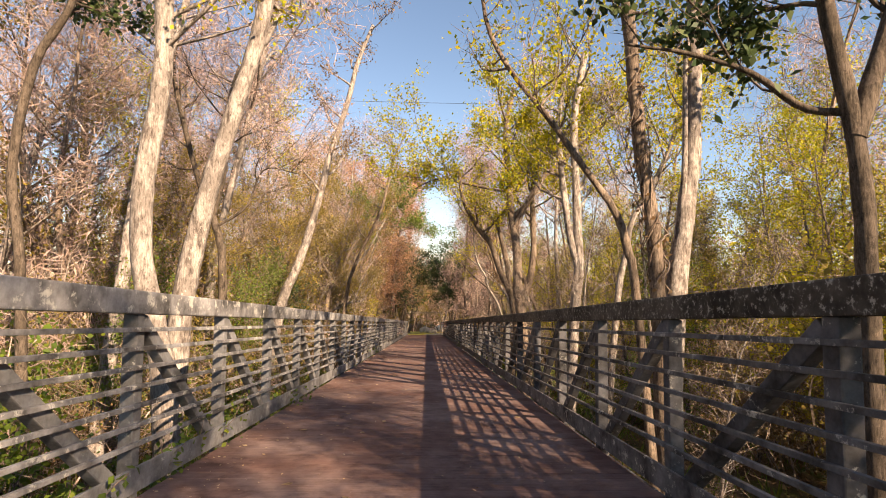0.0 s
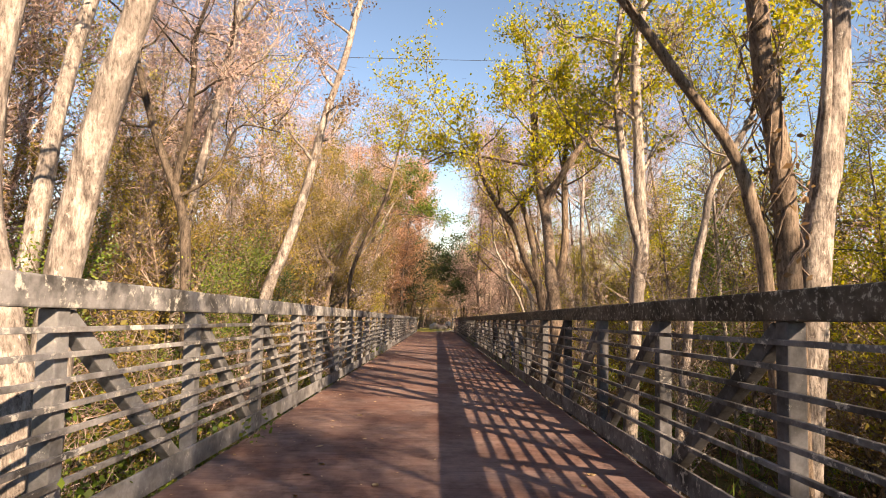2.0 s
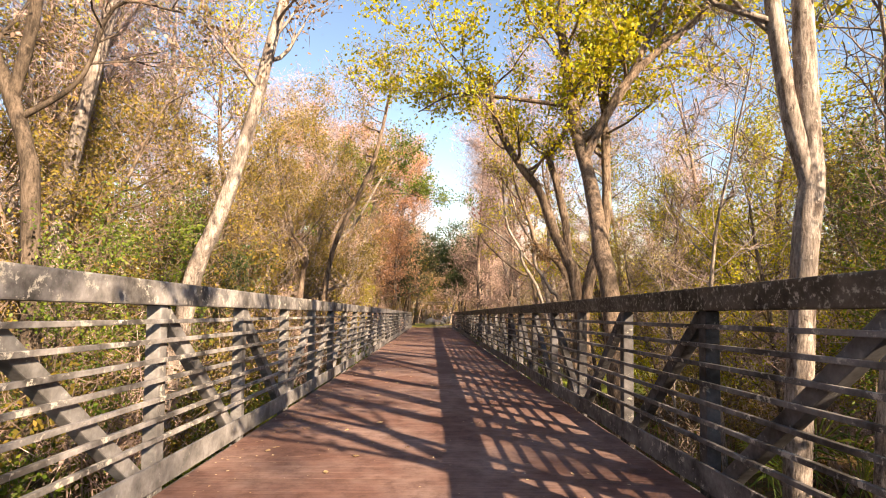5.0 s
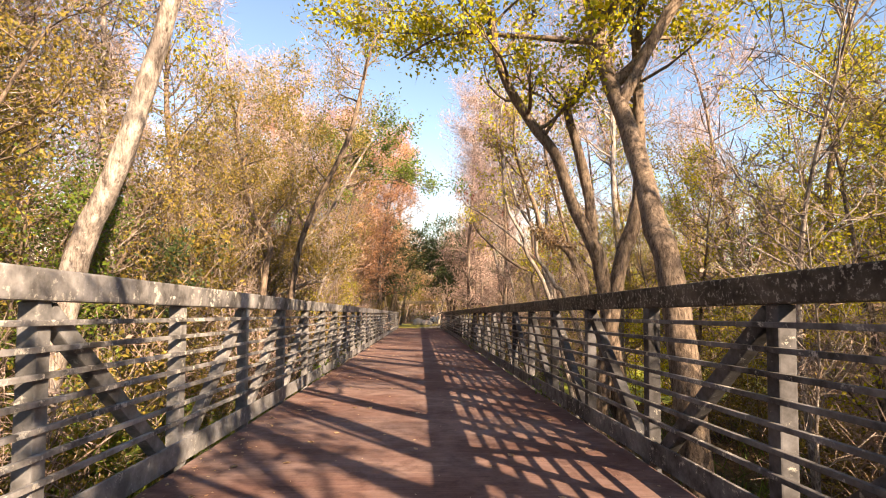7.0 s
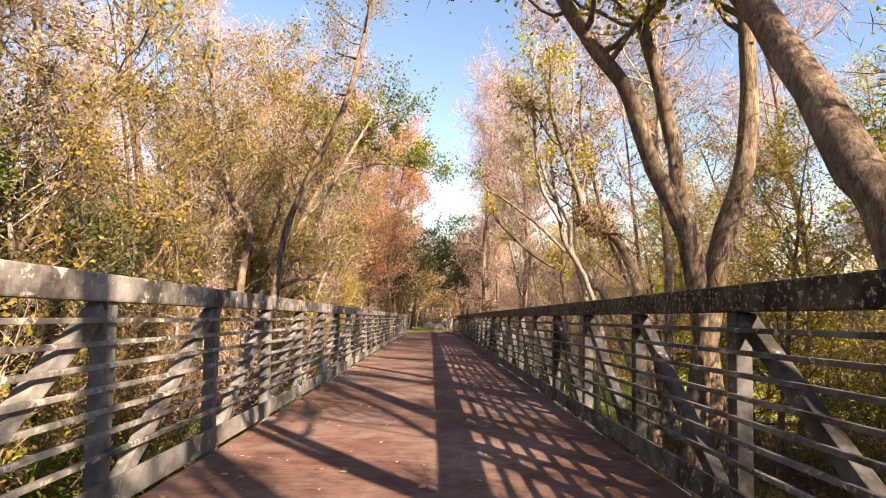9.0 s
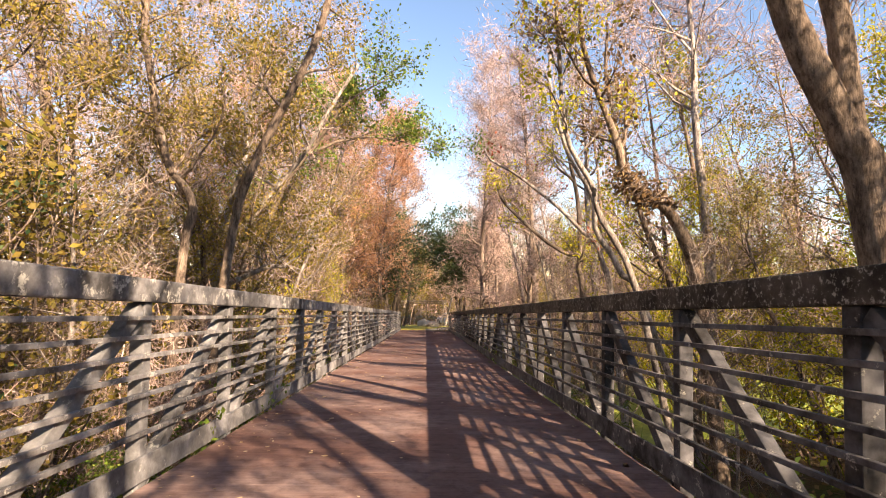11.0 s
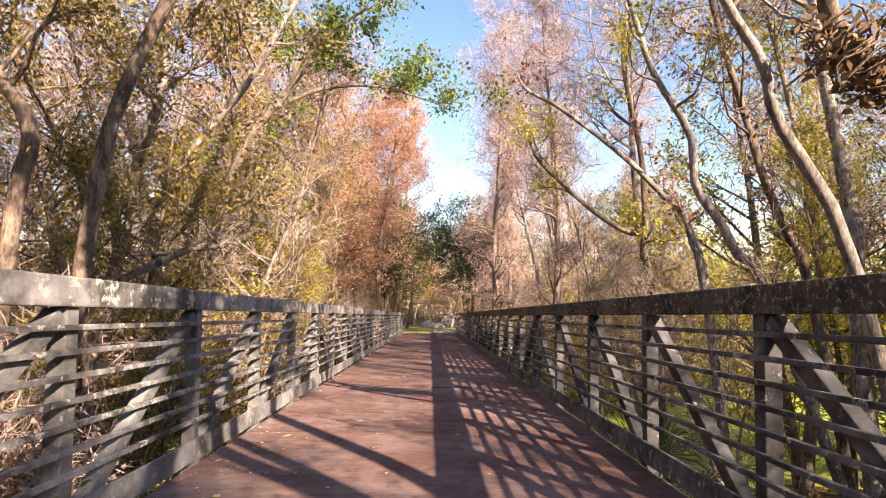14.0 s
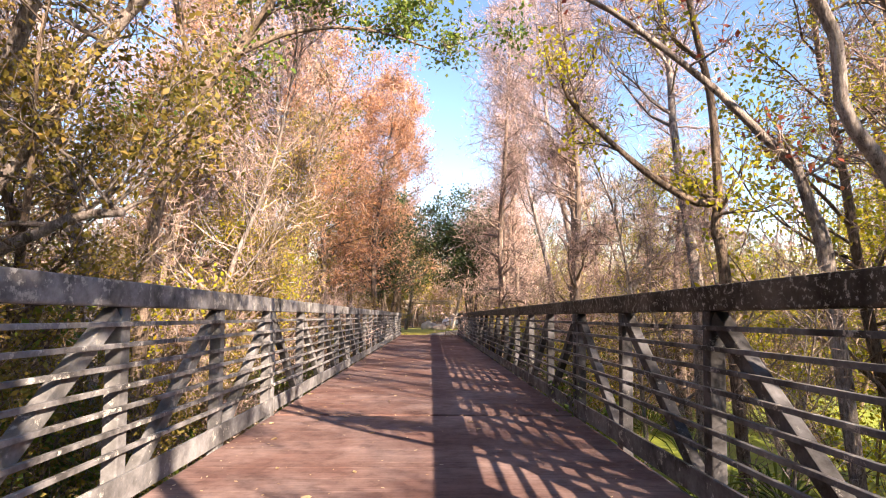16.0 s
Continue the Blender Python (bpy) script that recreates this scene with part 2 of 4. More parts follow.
# ---- ground ----
def ground_z(x, y):
    """Height of the soil: a hollow under the bridge, banks at both ends, a creek across."""
    end = max(0.0, min(1.0, (y - 50.0) / 5.0))
    start = max(0.0, min(1.0, (1.4 - y) / 1.6))
    e = end * end * (3 - 2 * end)
    s = start * start * (3 - 2 * start)
    hollow = -1.55 - 0.12 * min(abs(x), 6.0) * 0.3
    hollow += 0.28 * noise.noise(Vector((x * 0.22, y * 0.22, 3.1))) + 0.1 * noise.noise(Vector((x * 0.9, y * 0.9, 8.0)))
    cy = 29.6 + 1.5 * math.sin(x * 0.12) + 0.22 * max(x, 0)
    creek = math.exp(-((y - cy) / 4.2) ** 2)
    hollow -= 1.15 * creek
    k = max(e, s)
    flat = -0.06 + 0.05 * noise.noise(Vector((x * 0.3, y * 0.3, 1.0)))
    return base(y) + hollow * (1 - k) + flat * k


def build_ground():
    xs = np.concatenate([[-900, -300, -120, -70], np.arange(-45, -12, 1.5), np.arange(-12, 12.01, 0.4), np.arange(13.5, 46, 1.5), [70, 120, 300, 900]])
    ys = np.concatenate([[-900, -300, -120, -60], np.arange(-35, -4, 2.0), np.arange(-4, 62, 0.45), np.arange(62, 110, 2.0), [150, 300, 900]])
    verts = [(x, y, ground_z(x, y)) for y in ys for x in xs]
    n = len(xs)
    faces = [(j * n + i, j * n + i + 1, (j + 1) * n + i + 1, (j + 1) * n + i) for j in range(len(ys) - 1) for i in range(n - 1)]
    ob = mesh_object("ground", verts, faces, GROUND, smooth=True)
    tagged(ob, "brown leaf-littered swamp soil with sparse grass", "ground", kind="structure")


build_ground()
water_z = ground_z(7, 32.0) + 0.6
wv, wf = [], []
for j in range(25):
    x = -24 + j * 2
    cy = 29.6 + 1.5 * math.sin(x * 0.12) + 0.22 * max(x, 0)
    wv += [(x, cy - 6.0, water_z), (x, cy + 6.0, water_z)]
wf = [(2 * j, 2 * j + 2, 2 * j + 3, 2 * j + 1) for j in range(24)]
tagged(mesh_object("water", wv, wf, WATER), "still creek covered with bright green duckweed", "water", kind="structure")


# ---- bridge ----
def build_span(y0, y1):
    mid = (y0 + y1) / 2
    br = empty("footbridge", (0, y0, D(y0)), "weathered steel truss footbridge span with brown board deck", "bridge", "bridge spans")
    o = Vector((0, y0, D(y0)))

    def q(x, y, z):
        return Vector((x, y, D(y, z))) - o

    gap = 0.02
    for sx in (-1, 1):
        # flaking left beam toned as sunlit, mossy right beam toned as shaded
        part("top_chord", one_bar(q(sx * XP, y0 + gap, 1.322), q(sx * XP, y1 - gap, 1.322), 0.155, 0.16, bevel=0.012), PAINT_CHORD_LIT if sx < 0 else MOSSY_SHADED, br, "flaking grey steel top beam with lichen, lightened as sunlit" if sx < 0 else "brown moss-stained steel top beam, darkened as shaded, with pale lichen spots")
        part("bottom_chord", one_bar(q(sx * XP, y0 + gap, -0.16), q(sx * XP, y1 - gap, -0.16), 0.14, 0.14, bevel=0.012), STEEL, br)
        # left takes the lit tone, right the darker one: sun and shade by colour
        part("toe_plate", one_bar(q(sx * (XI + 0.012), y0 + gap, 0.115), q(sx * (XI + 0.012), y1 - gap, 0.115), 0.024, 0.17, bevel=0.004), PAINT_LIT if sx < 0 else RAIL, br, "smooth grey steel kerb plate")
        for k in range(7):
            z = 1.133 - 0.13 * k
            part("rail", one_bar(q(sx * (XI + 0.014), y0 + gap, z), q(sx * (XI + 0.014), y1 - gap, z), 0.032, 0.03, bevel=0.004), PAINT_CHORD_LIT if sx < 0 else RAIL, br)
        for i in range(NP + 1):
            y = y0 + P * i
            wide = 0.1
            if i == 0:
                y += 0.075
            if i == NP:
                y -= 0.075
            # posts and diagonals: lightened as sunlit on the left, dark as shaded right
            part("post", one_bar(q(sx * XP, y, -0.1), q(sx * XP, y, 1.243), 0.1, wide, up=(0, 1, 0), bevel=0.01), PAINT_LIT if sx < 0 else STEEL, br)
        for i in range(NP):
            ya, yb = y0 + P * i, y0 + P * (i + 1)
            top, low = (ya + 0.06, yb - 0.06) if (ya + yb) / 2 < mid else (yb - 0.06, ya + 0.06)
            part("diagonal", one_bar(q(sx * (XP + 0.002), top, 1.2), q(sx * (XP + 0.002), low, 0.0), 0.085, 0.1, up=(0, 0, 1), bevel=0.01), PAINT_LIT if sx < 0 else STEEL, br)
    for i in range(0, NP + 1):
        y = min(max(y0 + P * i, y0 + 0.1), y1 - 0.1)
        part("floor_beam", one_bar(q(-XP - 0.07, y, -0.19), q(XP + 0.07, y, -0.19), 0.09, 0.16, bevel=0.008), STEEL, br)
    for x in (-1.1, 0.0, 1.1):
        part("stringer", one_bar(q(x, y0 + gap, -0.07), q(x, y1 - gap, -0.07), 0.06, 0.07), TIMBER, br)
    return br, o


spans = [build_span(*s) for s in SPANS]


def support(y, label, width):
    """Concrete cap on two round piles, under the ends of the spans."""
    z = D(y, -0.28)
    root = empty("bridge_pier", (0, y, ground_z(0, y)), label, "pier", "bridge supports")
    o = Vector((0, y, ground_z(0, y)))
    part("cap", one_bar(Vector((-2.1, y, z - 0.2)) - o, Vector((2.1, y, z - 0.2)) - o, width, 0.36, bevel=0.02), CONCRETE, root)
    for x in (-1.4, 1.4):
        tb = bmesh.new()
        low = min(ground_z(x, y) - 0.6, z - 0.5)
        bmesh.ops.create_cone(tb, cap_ends=True, segments=20, radius1=0.2, radius2=0.2, depth=z - 0.38 - low, matrix=Matrix.Translation(Vector((x, y, (z - 0.38 + low) / 2)) - o))
        part("pile", tb, CONCRETE, root)


support(27.59, "stained concrete pier under the joint of the two spans", 0.7)
support(-0.1, "stained concrete abutment at the start of the bridge", 0.4)
support(55.3, "stained concrete abutment at the far end of the bridge", 0.4)

# ---- trees ----
class Tubes:
    """Gathers tapered tubes into one mesh."""

    def __init__(self):
        self.v, self.f = [], []

    def add(self, pts, r0, r1, sides=6, knobs=0.0):
        pts = [Vector(p) for p in pts]
        n = len(pts)
        ref = Vector((0.3, 1, 0.2)).normalized()
        k = len(self.v)
        for i, p in enumerate(pts):
            d = (pts[min(i + 1, n - 1)] - pts[max(i - 1, 0)])
            d = d.normalized() if d.length > 1e-6 else Vector((0, 0, 1))
            a = d.cross(ref)
            a = a.normalized() if a.length > 1e-3 else Vector((1, 0, 0))
            b = d.cross(a)
            r = r0 + (r1 - r0) * i / max(n - 1, 1)
            for s in range(sides):
                th = 2 * math.pi * s / sides
                rr = r
                if knobs:
                    rr *= 1 + knobs * noise.noise(p * 2.3 + Vector((math.cos(th), math.sin(th), 0)) * 0.8)
                self.v.append(p + a * (rr * math.cos(th)) + b * (rr * math.sin(th)))
        for i in range(n - 1):
            for s in range(sides):
                s2 = (s + 1) % sides
                self.f.append((k + i * sides + s, k + i * sides + s2, k + (i + 1) * sides + s2, k + (i + 1) * sides + s))
        self.f.append(tuple(k + (n - 1) * sides + s for s in range(sides)))


def curve(pts, n):
    """Catmull-Rom points through pts."""
    pts = [Vector(p) for p in pts]
    if len(pts) < 3:
        return [pts[0].lerp(pts[-1], i / n) for i in range(n + 1)]
    ext = [pts[0] * 2 - pts[1]] + pts + [pts[-1] * 2 - pts[-2]]
    out = []
    m = len(pts) - 1
    for i in range(n + 1):
        u = i / n * m
        k = min(int(u), m - 1)
        t = u - k
        p0, p1, p2, p3 = ext[k:k + 4]
        out.append(0.5 * ((2 * p1) + (p2 - p0) * t + (2 * p0 - 5 * p1 + 4 * p2 - p3) * t * t + (3 * p1 - p0 - 3 * p2 + p3) * t ** 3))
    return out


def wander(rnd, a, d, length, n=6, bend=0.35, lift=0.0):
    """A crooked branch from a along d."""
    pts, p, d = [Vector(a)], Vector(a), Vector(d).normalized()
    for i in range(n):
        d = (d + Vector((rnd.uniform(-1, 1), rnd.uniform(-1, 1), rnd.uniform(-1, 1))) * bend + Vector((0, 0, lift))).normalized()
        p = p + d * (length / n)
        pts.append(p)
    return pts


def leaves_mesh(name, centres, size, material, parent, gen, droop=0.2, label="", long=1.0, wide=0.3, up=0.0):
    """Small pointed leaves, each a folded blade of its own."""
    c = np.asarray(centres, dtype=float)
    n = len(c)
    ax = gen.normal(size=(n, 3))
    ax[:, 2] += up - droop
    ax /= np.linalg.norm(ax, axis=1)[:, None]
    sd = np.cross(ax, gen.normal(size=(n, 3)))
    sd /= np.linalg.norm(sd, axis=1)[:, None] + 1e-9
    nm = np.cross(ax, sd)
    sz = size * gen.uniform(0.6, 1.35, n)[:, None]
    tip = c + ax * sz * long
    l = c + ax * sz * 0.45 * long + sd * sz * wide + nm * sz * 0.08
    r = c + ax * sz * 0.45 * long - sd * sz * wide + nm * sz * 0.08
    v = np.stack([c, l, tip, r], axis=1).reshape(-1, 3).astype(np.float32)
    me = bpy.data.meshes.new(name)
    me.vertices.add(4 * n)
    me.vertices.foreach_set("co", v.ravel())
    me.loops.add(4 * n)
    me.loops.foreach_set("vertex_index", np.arange(4 * n, dtype=np.int32))
    me.polygons.add(n)
    me.polygons.foreach_set("loop_start", np.arange(0, 4 * n, 4, dtype=np.int32))
    me.update(calc_edges=True)
    me.materials.append(material)
    ob = new(name, me)
    ob.parent = parent
    if label:
        ob["label"] = label
    if name in ("twig_spray", "crown", "foliage", "fan"):
        ob["kind"] = "stuff"
    return ob


def cluster(gen, pts, per, spread):
    """Leaf places scattered round twig points, thickest near the twig."""
    pts = np.asarray([tuple(p) for p in pts])
    rep = np.repeat(pts, per, axis=0)
    return rep + gen.normal(size=rep.shape) * spread * gen.uniform(0.3, 1.0, (len(rep), 1))


def grow(tubes, rnd, stem, r0, r1, start, count, length, sub, lift=0.12, bend=0.3, outward=None, twigs=0, rtip=0.006, sides=5, seg=6):
    """Side branches off a stem, each with sub-branches and twigs; gives back the twig points."""
    tips = []
    n = len(stem) - 1
    for i in range(count):
        u = start + (1 - start) * (i + rnd.random()) / count
        k = min(int(u * n), n - 1)
        p = stem[k].lerp(stem[k + 1], u * n - k)
        r = (r0 + (r1 - r0) * u) * rnd.uniform(0.35, 0.6)
        th = rnd.uniform(0, 2 * math.pi)
        d = Vector((math.cos(th), math.sin(th), rnd.uniform(0.1, 0.9)))
        if outward:
            d += Vector(outward)
        L = length * rnd.uniform(0.6, 1.2) * (1.15 - 0.55 * u)
        b = wander(rnd, p, d, L, seg, bend, lift)
        sg = 4 if seg > 4 else 2
        tubes.add(b, max(r, rtip * 1.6), rtip, sides)
        for j in range(sub):
            w = rnd.uniform(0.25, 1.0)
            kk = min(int(w * seg), seg - 1)
            q = b[kk].lerp(b[kk + 1], w * seg - kk)
            dd = (b[kk + 1] - b[kk]).normalized() + Vector((rnd.uniform(-1, 1), rnd.uniform(-1, 1), rnd.uniform(-0.5, 0.8)))
            s = wander(rnd, q, dd, L * rnd.uniform(0.25, 0.5), sg, bend, lift * 0.5)
            tubes.add(s, max(r * 0.35, rtip), rtip * 0.6, max(3, sides - 1))
            tips += s[1:]
            for _ in range(twigs):
                a = s[rnd.randint(1, sg)]
                tw = wander(rnd, a, Vector((rnd.uniform(-1, 1), rnd.uniform(-1, 1), rnd.uniform(-0.3, 1))), L * rnd.uniform(0.1, 0.25), 2, 0.4)
                tubes.add(tw, rtip * 0.7, rtip * 0.35, 3)
                tips.append(tw[-1])
    return tips


def to_ground(pts):
    """Carries a stem from its lowest known point down into the soil."""
    p = Vector(pts[0])
    q = Vector(pts[1])
    d = (p - q)
    gz = ground_z(p.x, p.y) - 0.12
    h = p.z - gz
    foot = Vector((p.x + d.x / max(abs(d.z), 0.2) * h * 0.45, p.y + d.y / max(abs(d.z), 0.2) * h * 0.45, gz))
    return [foot] + [Vector(a) for a in pts]


def carry_up(pts, extra):
    """Carries a stem on above its highest known point."""
    a, b = Vector(pts[-2]), Vector(pts[-1])
    d = (b - a).normalized()
    d = (d + Vector((0, 0, 0.35))).normalized()
    return [Vector(p) for p in pts] + [b + d * extra * 0.5, b + (d + Vector((0.12, 0.05, 0.2))).normalized() * extra]


def tree(name, label, stems, bark_mat, leaf_mat, seed, count=7, length=2.4, sub=5, per=14, spread=0.22, size=0.075, twigs=1,
         start=0.5, limbs=(), lift=0.12, extra=3.0, group="", outward=None, leaf_label="", fine=2, twig_mat=None):
    """A named tree: stems are (points, foot radius, top radius); limbs fork off with no foot in the ground."""
    rnd, gen = random.Random(seed), np.random.default_rng(seed)
    tr, top = Tubes(), []
    foot = None
    trunks = []
    for pts, r0, r1 in stems:
        full = carry_up(to_ground(pts), extra) if extra else to_ground(pts)
        foot = foot or full[0]
        trunks.append((curve(full, 22), r0, r1, start))
    for pts, r0, r1, ex in limbs:
        near = min((p for st_, *_ in trunks[:len(stems)] for p in st_), key=lambda p: (p - Vector(pts[0])).length)
        pts = [near] + [Vector(p) for p in pts[1:]]
        full = carry_up(pts, ex) if ex else [Vector(p) for p in pts]
        trunks.append((curve(full, 14), r0, r1, 0.35))
    root = empty(name, foot, label, "tree", group)
    o = Vector(foot)
    trunk_t, limb_t = Tubes(), Tubes()
    tips = []
    for st, r0, r1, st0 in trunks:
        loc = [p - o for p in st]
        n = len(loc)
        trunk_t.add(loc, r0, r1, 12, 0.22)
        tips += grow(limb_t, rnd, loc, r0, r1, st0, count, length, sub, lift, 0.3, outward, twigs)
    mesh_object("trunk", trunk_t.v, trunk_t.f, bark_mat, root, smooth=True)
    mesh_object("branchwork", limb_t.v, limb_t.f, bark_mat, root, smooth=True)["kind"] = "stuff"
    if per:
        leaves_mesh("crown", cluster(gen, tips, per, spread), size, leaf_mat, root, gen, label=leaf_label)
    if fine:
        leaves_mesh("twig_spray", cluster(gen, tips, fine, spread * 0.7), 0.32, twig_mat or BARK_TWIG, root, gen, 0.1, wide=0.012)
    return root


def P(*pts):
    return list(pts)


tree("pale_trunk_tree", "pale smooth-barked tree, sunlit, thick upright trunk", [(P((-3.02, 7.1, -0.2), (-3.14, 7.1, 0.41), (-3.27, 7.1, 0.95), (-3.38, 7.1, 1.58), (-3.37, 7.1, 2.49), (-3.23, 7.1, 3.57), (-3.23, 7.1, 4.59)), 0.165, 0.085)], BARK_PALE, L_YELLOW, 101, count=8, length=2.2, per=5, start=0.7, extra=4)
tree("pale_trunk_tree", "pale smooth-barked tree with thick leaning trunk", [(P((-3.12, 7.5, -0.28), (-3.08, 7.5, 0.36), (-3.03, 7.5, 0.95), (-2.91, 7.5, 1.61), (-2.66, 7.5, 2.67), (-2.36, 7.5, 3.74), (-2.09, 7.5, 4.84)), 0.17, 0.08)], BARK_PALE, L_YELLOW, 102, count=8, length=2.2, per=5, start=0.72, extra=4)
tree("leaning_tree", "pale leaning tree with sparse twigs", [(P((-4.0, 15.6, 0.39), (-3.63, 15.6, 1.36), (-3.32, 15.6, 2.29), (-2.96, 15.6, 3.69), (-2.69, 15.6, 4.87), (-2.26, 15.6, 6.3)), 0.15, 0.05)], BARK_PALE, L_BROWN, 103, count=11, length=2.0, per=5, start=0.45, extra=2.5)
tree("sweetgum_tree", "large forked tree with yellow-green crown beside the rail", [(P((2.71, 14.9, 0.28), (2.69, 15.25, 0.98), (2.79, 16.1, 2.19), (2.75, 16.9, 3.4), (2.77, 17.7, 4.85)), 0.155, 0.085)], BARK_TAN, L_YELLOW, 104, count=10, length=3.0, sub=7, per=14, size=0.095, start=0.62, extra=3.5,
     limbs=[(P((2.88, 16.7, 3.16), (3.13, 16.7, 3.5), (3.69, 16.7, 4.36)), 0.1, 0.04, 2.0), (P((2.53, 16.4, 2.88), (3.58, 16.4, 4.28), (4.96, 16.4, 5.52)), 0.09, 0.03, 1.0), ([(1.9, 17.6, 3.9), (1.2, 18.1, 4.5), (0.4, 18.6, 4.7), (-0.4, 19.0, 4.4)], 0.05, 0.012, 0)], lift=0.05)
tree("forked_tree", "many-stemmed tan tree with yellow-green leaves", [(P((3.03, 17.9, 0.26), (2.83, 17.9, 0.96), (2.5, 17.9, 1.6), (2.24, 17.9, 2.39), (1.78, 17.9, 2.98)), 0.13, 0.06), (P((3.24, 17.9, 0.26), (3.55, 17.9, 1.3), (3.66, 17.9, 2.16), (3.64, 17.9, 3.36)), 0.14, 0.06)], BARK_TAN, L_YELLOW, 105, count=8, length=2.4, per=11, start=0.6, extra=2.0,
     limbs=[(P((2.83, 17.9, 0.96), (2.77, 17.9, 1.81), (2.51, 17.9, 2.86), (2.44, 17.9, 3.19), (2.61, 17.9, 3.4)), 0.09, 0.04, 2.0)])
tree("crooked_tree", "crooked pale stem with vine tangle", [(P((4.11, 22.2, -0.2), (3.94, 22.2, 0.47), (3.63, 22.2, 1.02), (3.2, 22.2, 1.29), (2.96, 22.2, 1.6), (2.87, 22.2, 2.01), (2.53, 22.2, 2.89)), 0.115, 0.025)], BARK_TAN, L_BROWN, 106, count=8, length=1.6, per=5, start=0.6, extra=1.5)
tree("crooked_tree", "thin pale crooked sapling", [(P((3.25, 22.4, -0.2), (2.68, 22.4, 0.92), (2.57, 22.4, 1.37), (2.16, 22.4, 2.16), (2.04, 22.4, 3.54)), 0.055, 0.022)], BARK_PALE, L_YELLOW, 107, count=9, length=1.6, per=6, start=0.5, extra=1.5)
tree("crooked_tree", "snaking pale stem with bare twigs", [(P((4.57, 25.5, -0.41), (4.23, 25.5, 0.0), (3.96, 25.5, 0.48), (3.63, 25.5, 0.97), (3.57, 25.5, 1.68), (3.1, 25.5, 2.45), (2.89, 25.5, 3.03)), 0.075, 0.03)], BARK_PALE, L_YELLOW, 108, count=7, length=1.5, per=3, start=0.6, extra=2.0)
tree("slender_tree", "slender leaning tan trunk with few leaves", [(P((5.46, 25.9, -0.33), (5.18, 25.9, 0.33), (4.82, 25.9, 1.22), (4.54, 25.9, 2.2), (4.25, 25.9, 3.19)), 0.075, 0.03)], BARK_TAN, L_BROWN, 109, count=10, length=2.0, per=5, start=0.5, extra=2.5)
tree("bare_limbed_tree", "small tree with long bare spreading limbs", [(P((4.27, 28.5, -0.46), (4.15, 28.5, 0.15), (4.2, 28.5, 0.59)), 0.09, 0.06)], BARK_TAN, L_YELLOW, 110, count=5, length=1.2, per=5, start=0.8, extra=0,
     limbs=[(P((4.2, 28.5, 0.59), (3.84, 28.5, 0.59), (3.23, 28.5, 0.94), (2.61, 28.5, 1.46), (2.16, 28.5, 1.9)), 0.06, 0.02, 0.6), (P((4.2, 28.5, 0.59), (4.17, 28.5, 1.31), (4.11, 28.5, 2.11), (3.88, 28.5, 3.2)), 0.07, 0.03, 1.5)])
tree("red_leaved_tree", "small tree with a long thin limb of red leaves", [(P((4.39, 26.7, -0.46), (4.2, 26.7, 0.29), (4.05, 26.7, 0.76)), 0.085, 0.055)], BARK_PALE, L_RED, 111, count=4, length=0.8, per=1, start=0.85, extra=0,
     limbs=[(P((4.05, 26.7, 0.76), (3.7, 26.7, 1.05), (3.22, 26.7, 1.53), (2.52, 26.7, 2.08), (2.04, 26.7, 2.42), (1.62, 26.7, 2.63)), 0.05, 0.015, 0.4)])
tree("twin_stem_tree", "twin-stemmed pale tree with small dark leaves", [(P((-4.78, 26.6, -0.37), (-4.52, 26.6, 0.36), (-4.47, 26.6, 1.36), (-4.19, 26.6, 2.32), (-4.14, 26.6, 2.66)), 0.1, 0.05)], BARK_PALE, L_OLIVE, 112, count=10, length=2.4, per=10, start=0.55, extra=2.5,
     limbs=[(P((-4.53, 26.6, 0.42), (-4.0, 26.6, 0.96), (-3.57, 26.6, 1.72), (-3.13, 26.6, 2.27), (-2.81, 26.6, 2.69)), 0.07, 0.035, 2.5), (P((-4.19, 26.6, -0.43), (-3.69, 26.6, 0.04), (-3.14, 26.6, 0.12)), 0.07, 0.04, 0)])
tree("slender_tree", "slender olive-leaved tree arching over the rail", [(P((-4.63, 25.8, -0.38), (-4.72, 25.8, 0.69), (-4.92, 25.8, 1.25), (-5.38, 25.8, 1.97)), 0.07, 0.035)], BARK_TAN, L_OLIVE, 113, count=11, length=2.4, per=10, size=0.065, start=0.45, extra=2.0)
tree("slender_tree", "thin stem arching toward the bridge", [(P((3.12, 8.0, 1.05), (3.01, 8.0, 1.61), (2.85, 8.0, 2.15), (2.38, 8.0, 2.82), (1.9, 8.0, 3.49), (1.35, 8.0, 4.17)), 0.07, 0.025)], BARK_TAN, L_YELLOW, 114, count=9, length=1.8, per=4, start=0.6, extra=1.5)
tree("vine_tree", "tall straight trunk wrapped in vines", [(P((3.61, 8.4, 1.05), (3.53, 8.4, 2.16), (3.36, 8.4, 3.39), (3.26, 8.4, 4.66)), 0.12, 0.09)], BARK_TAN, L_YELLOW, 115, count=7, length=2.0, per=5, start=0.7, extra=3.5)
tree("pale_trunk_tree", "tall pale trunk with thin side stem", [(P((4.0, 8.6, 1.06), (4.16, 8.6, 2.2), (4.29, 8.6, 3.33), (4.35, 8.6, 4.79)), 0.16, 0.1)], BARK_PALE, L_YELLOW, 116, count=6, length=2.2, per=4, start=0.7, extra=3.5, limbs=[(P((3.84, 8.5, 1.67), (4.11, 8.5, 3.07), (4.14, 8.5, 4.2)), 0.05, 0.03, 1.0)])
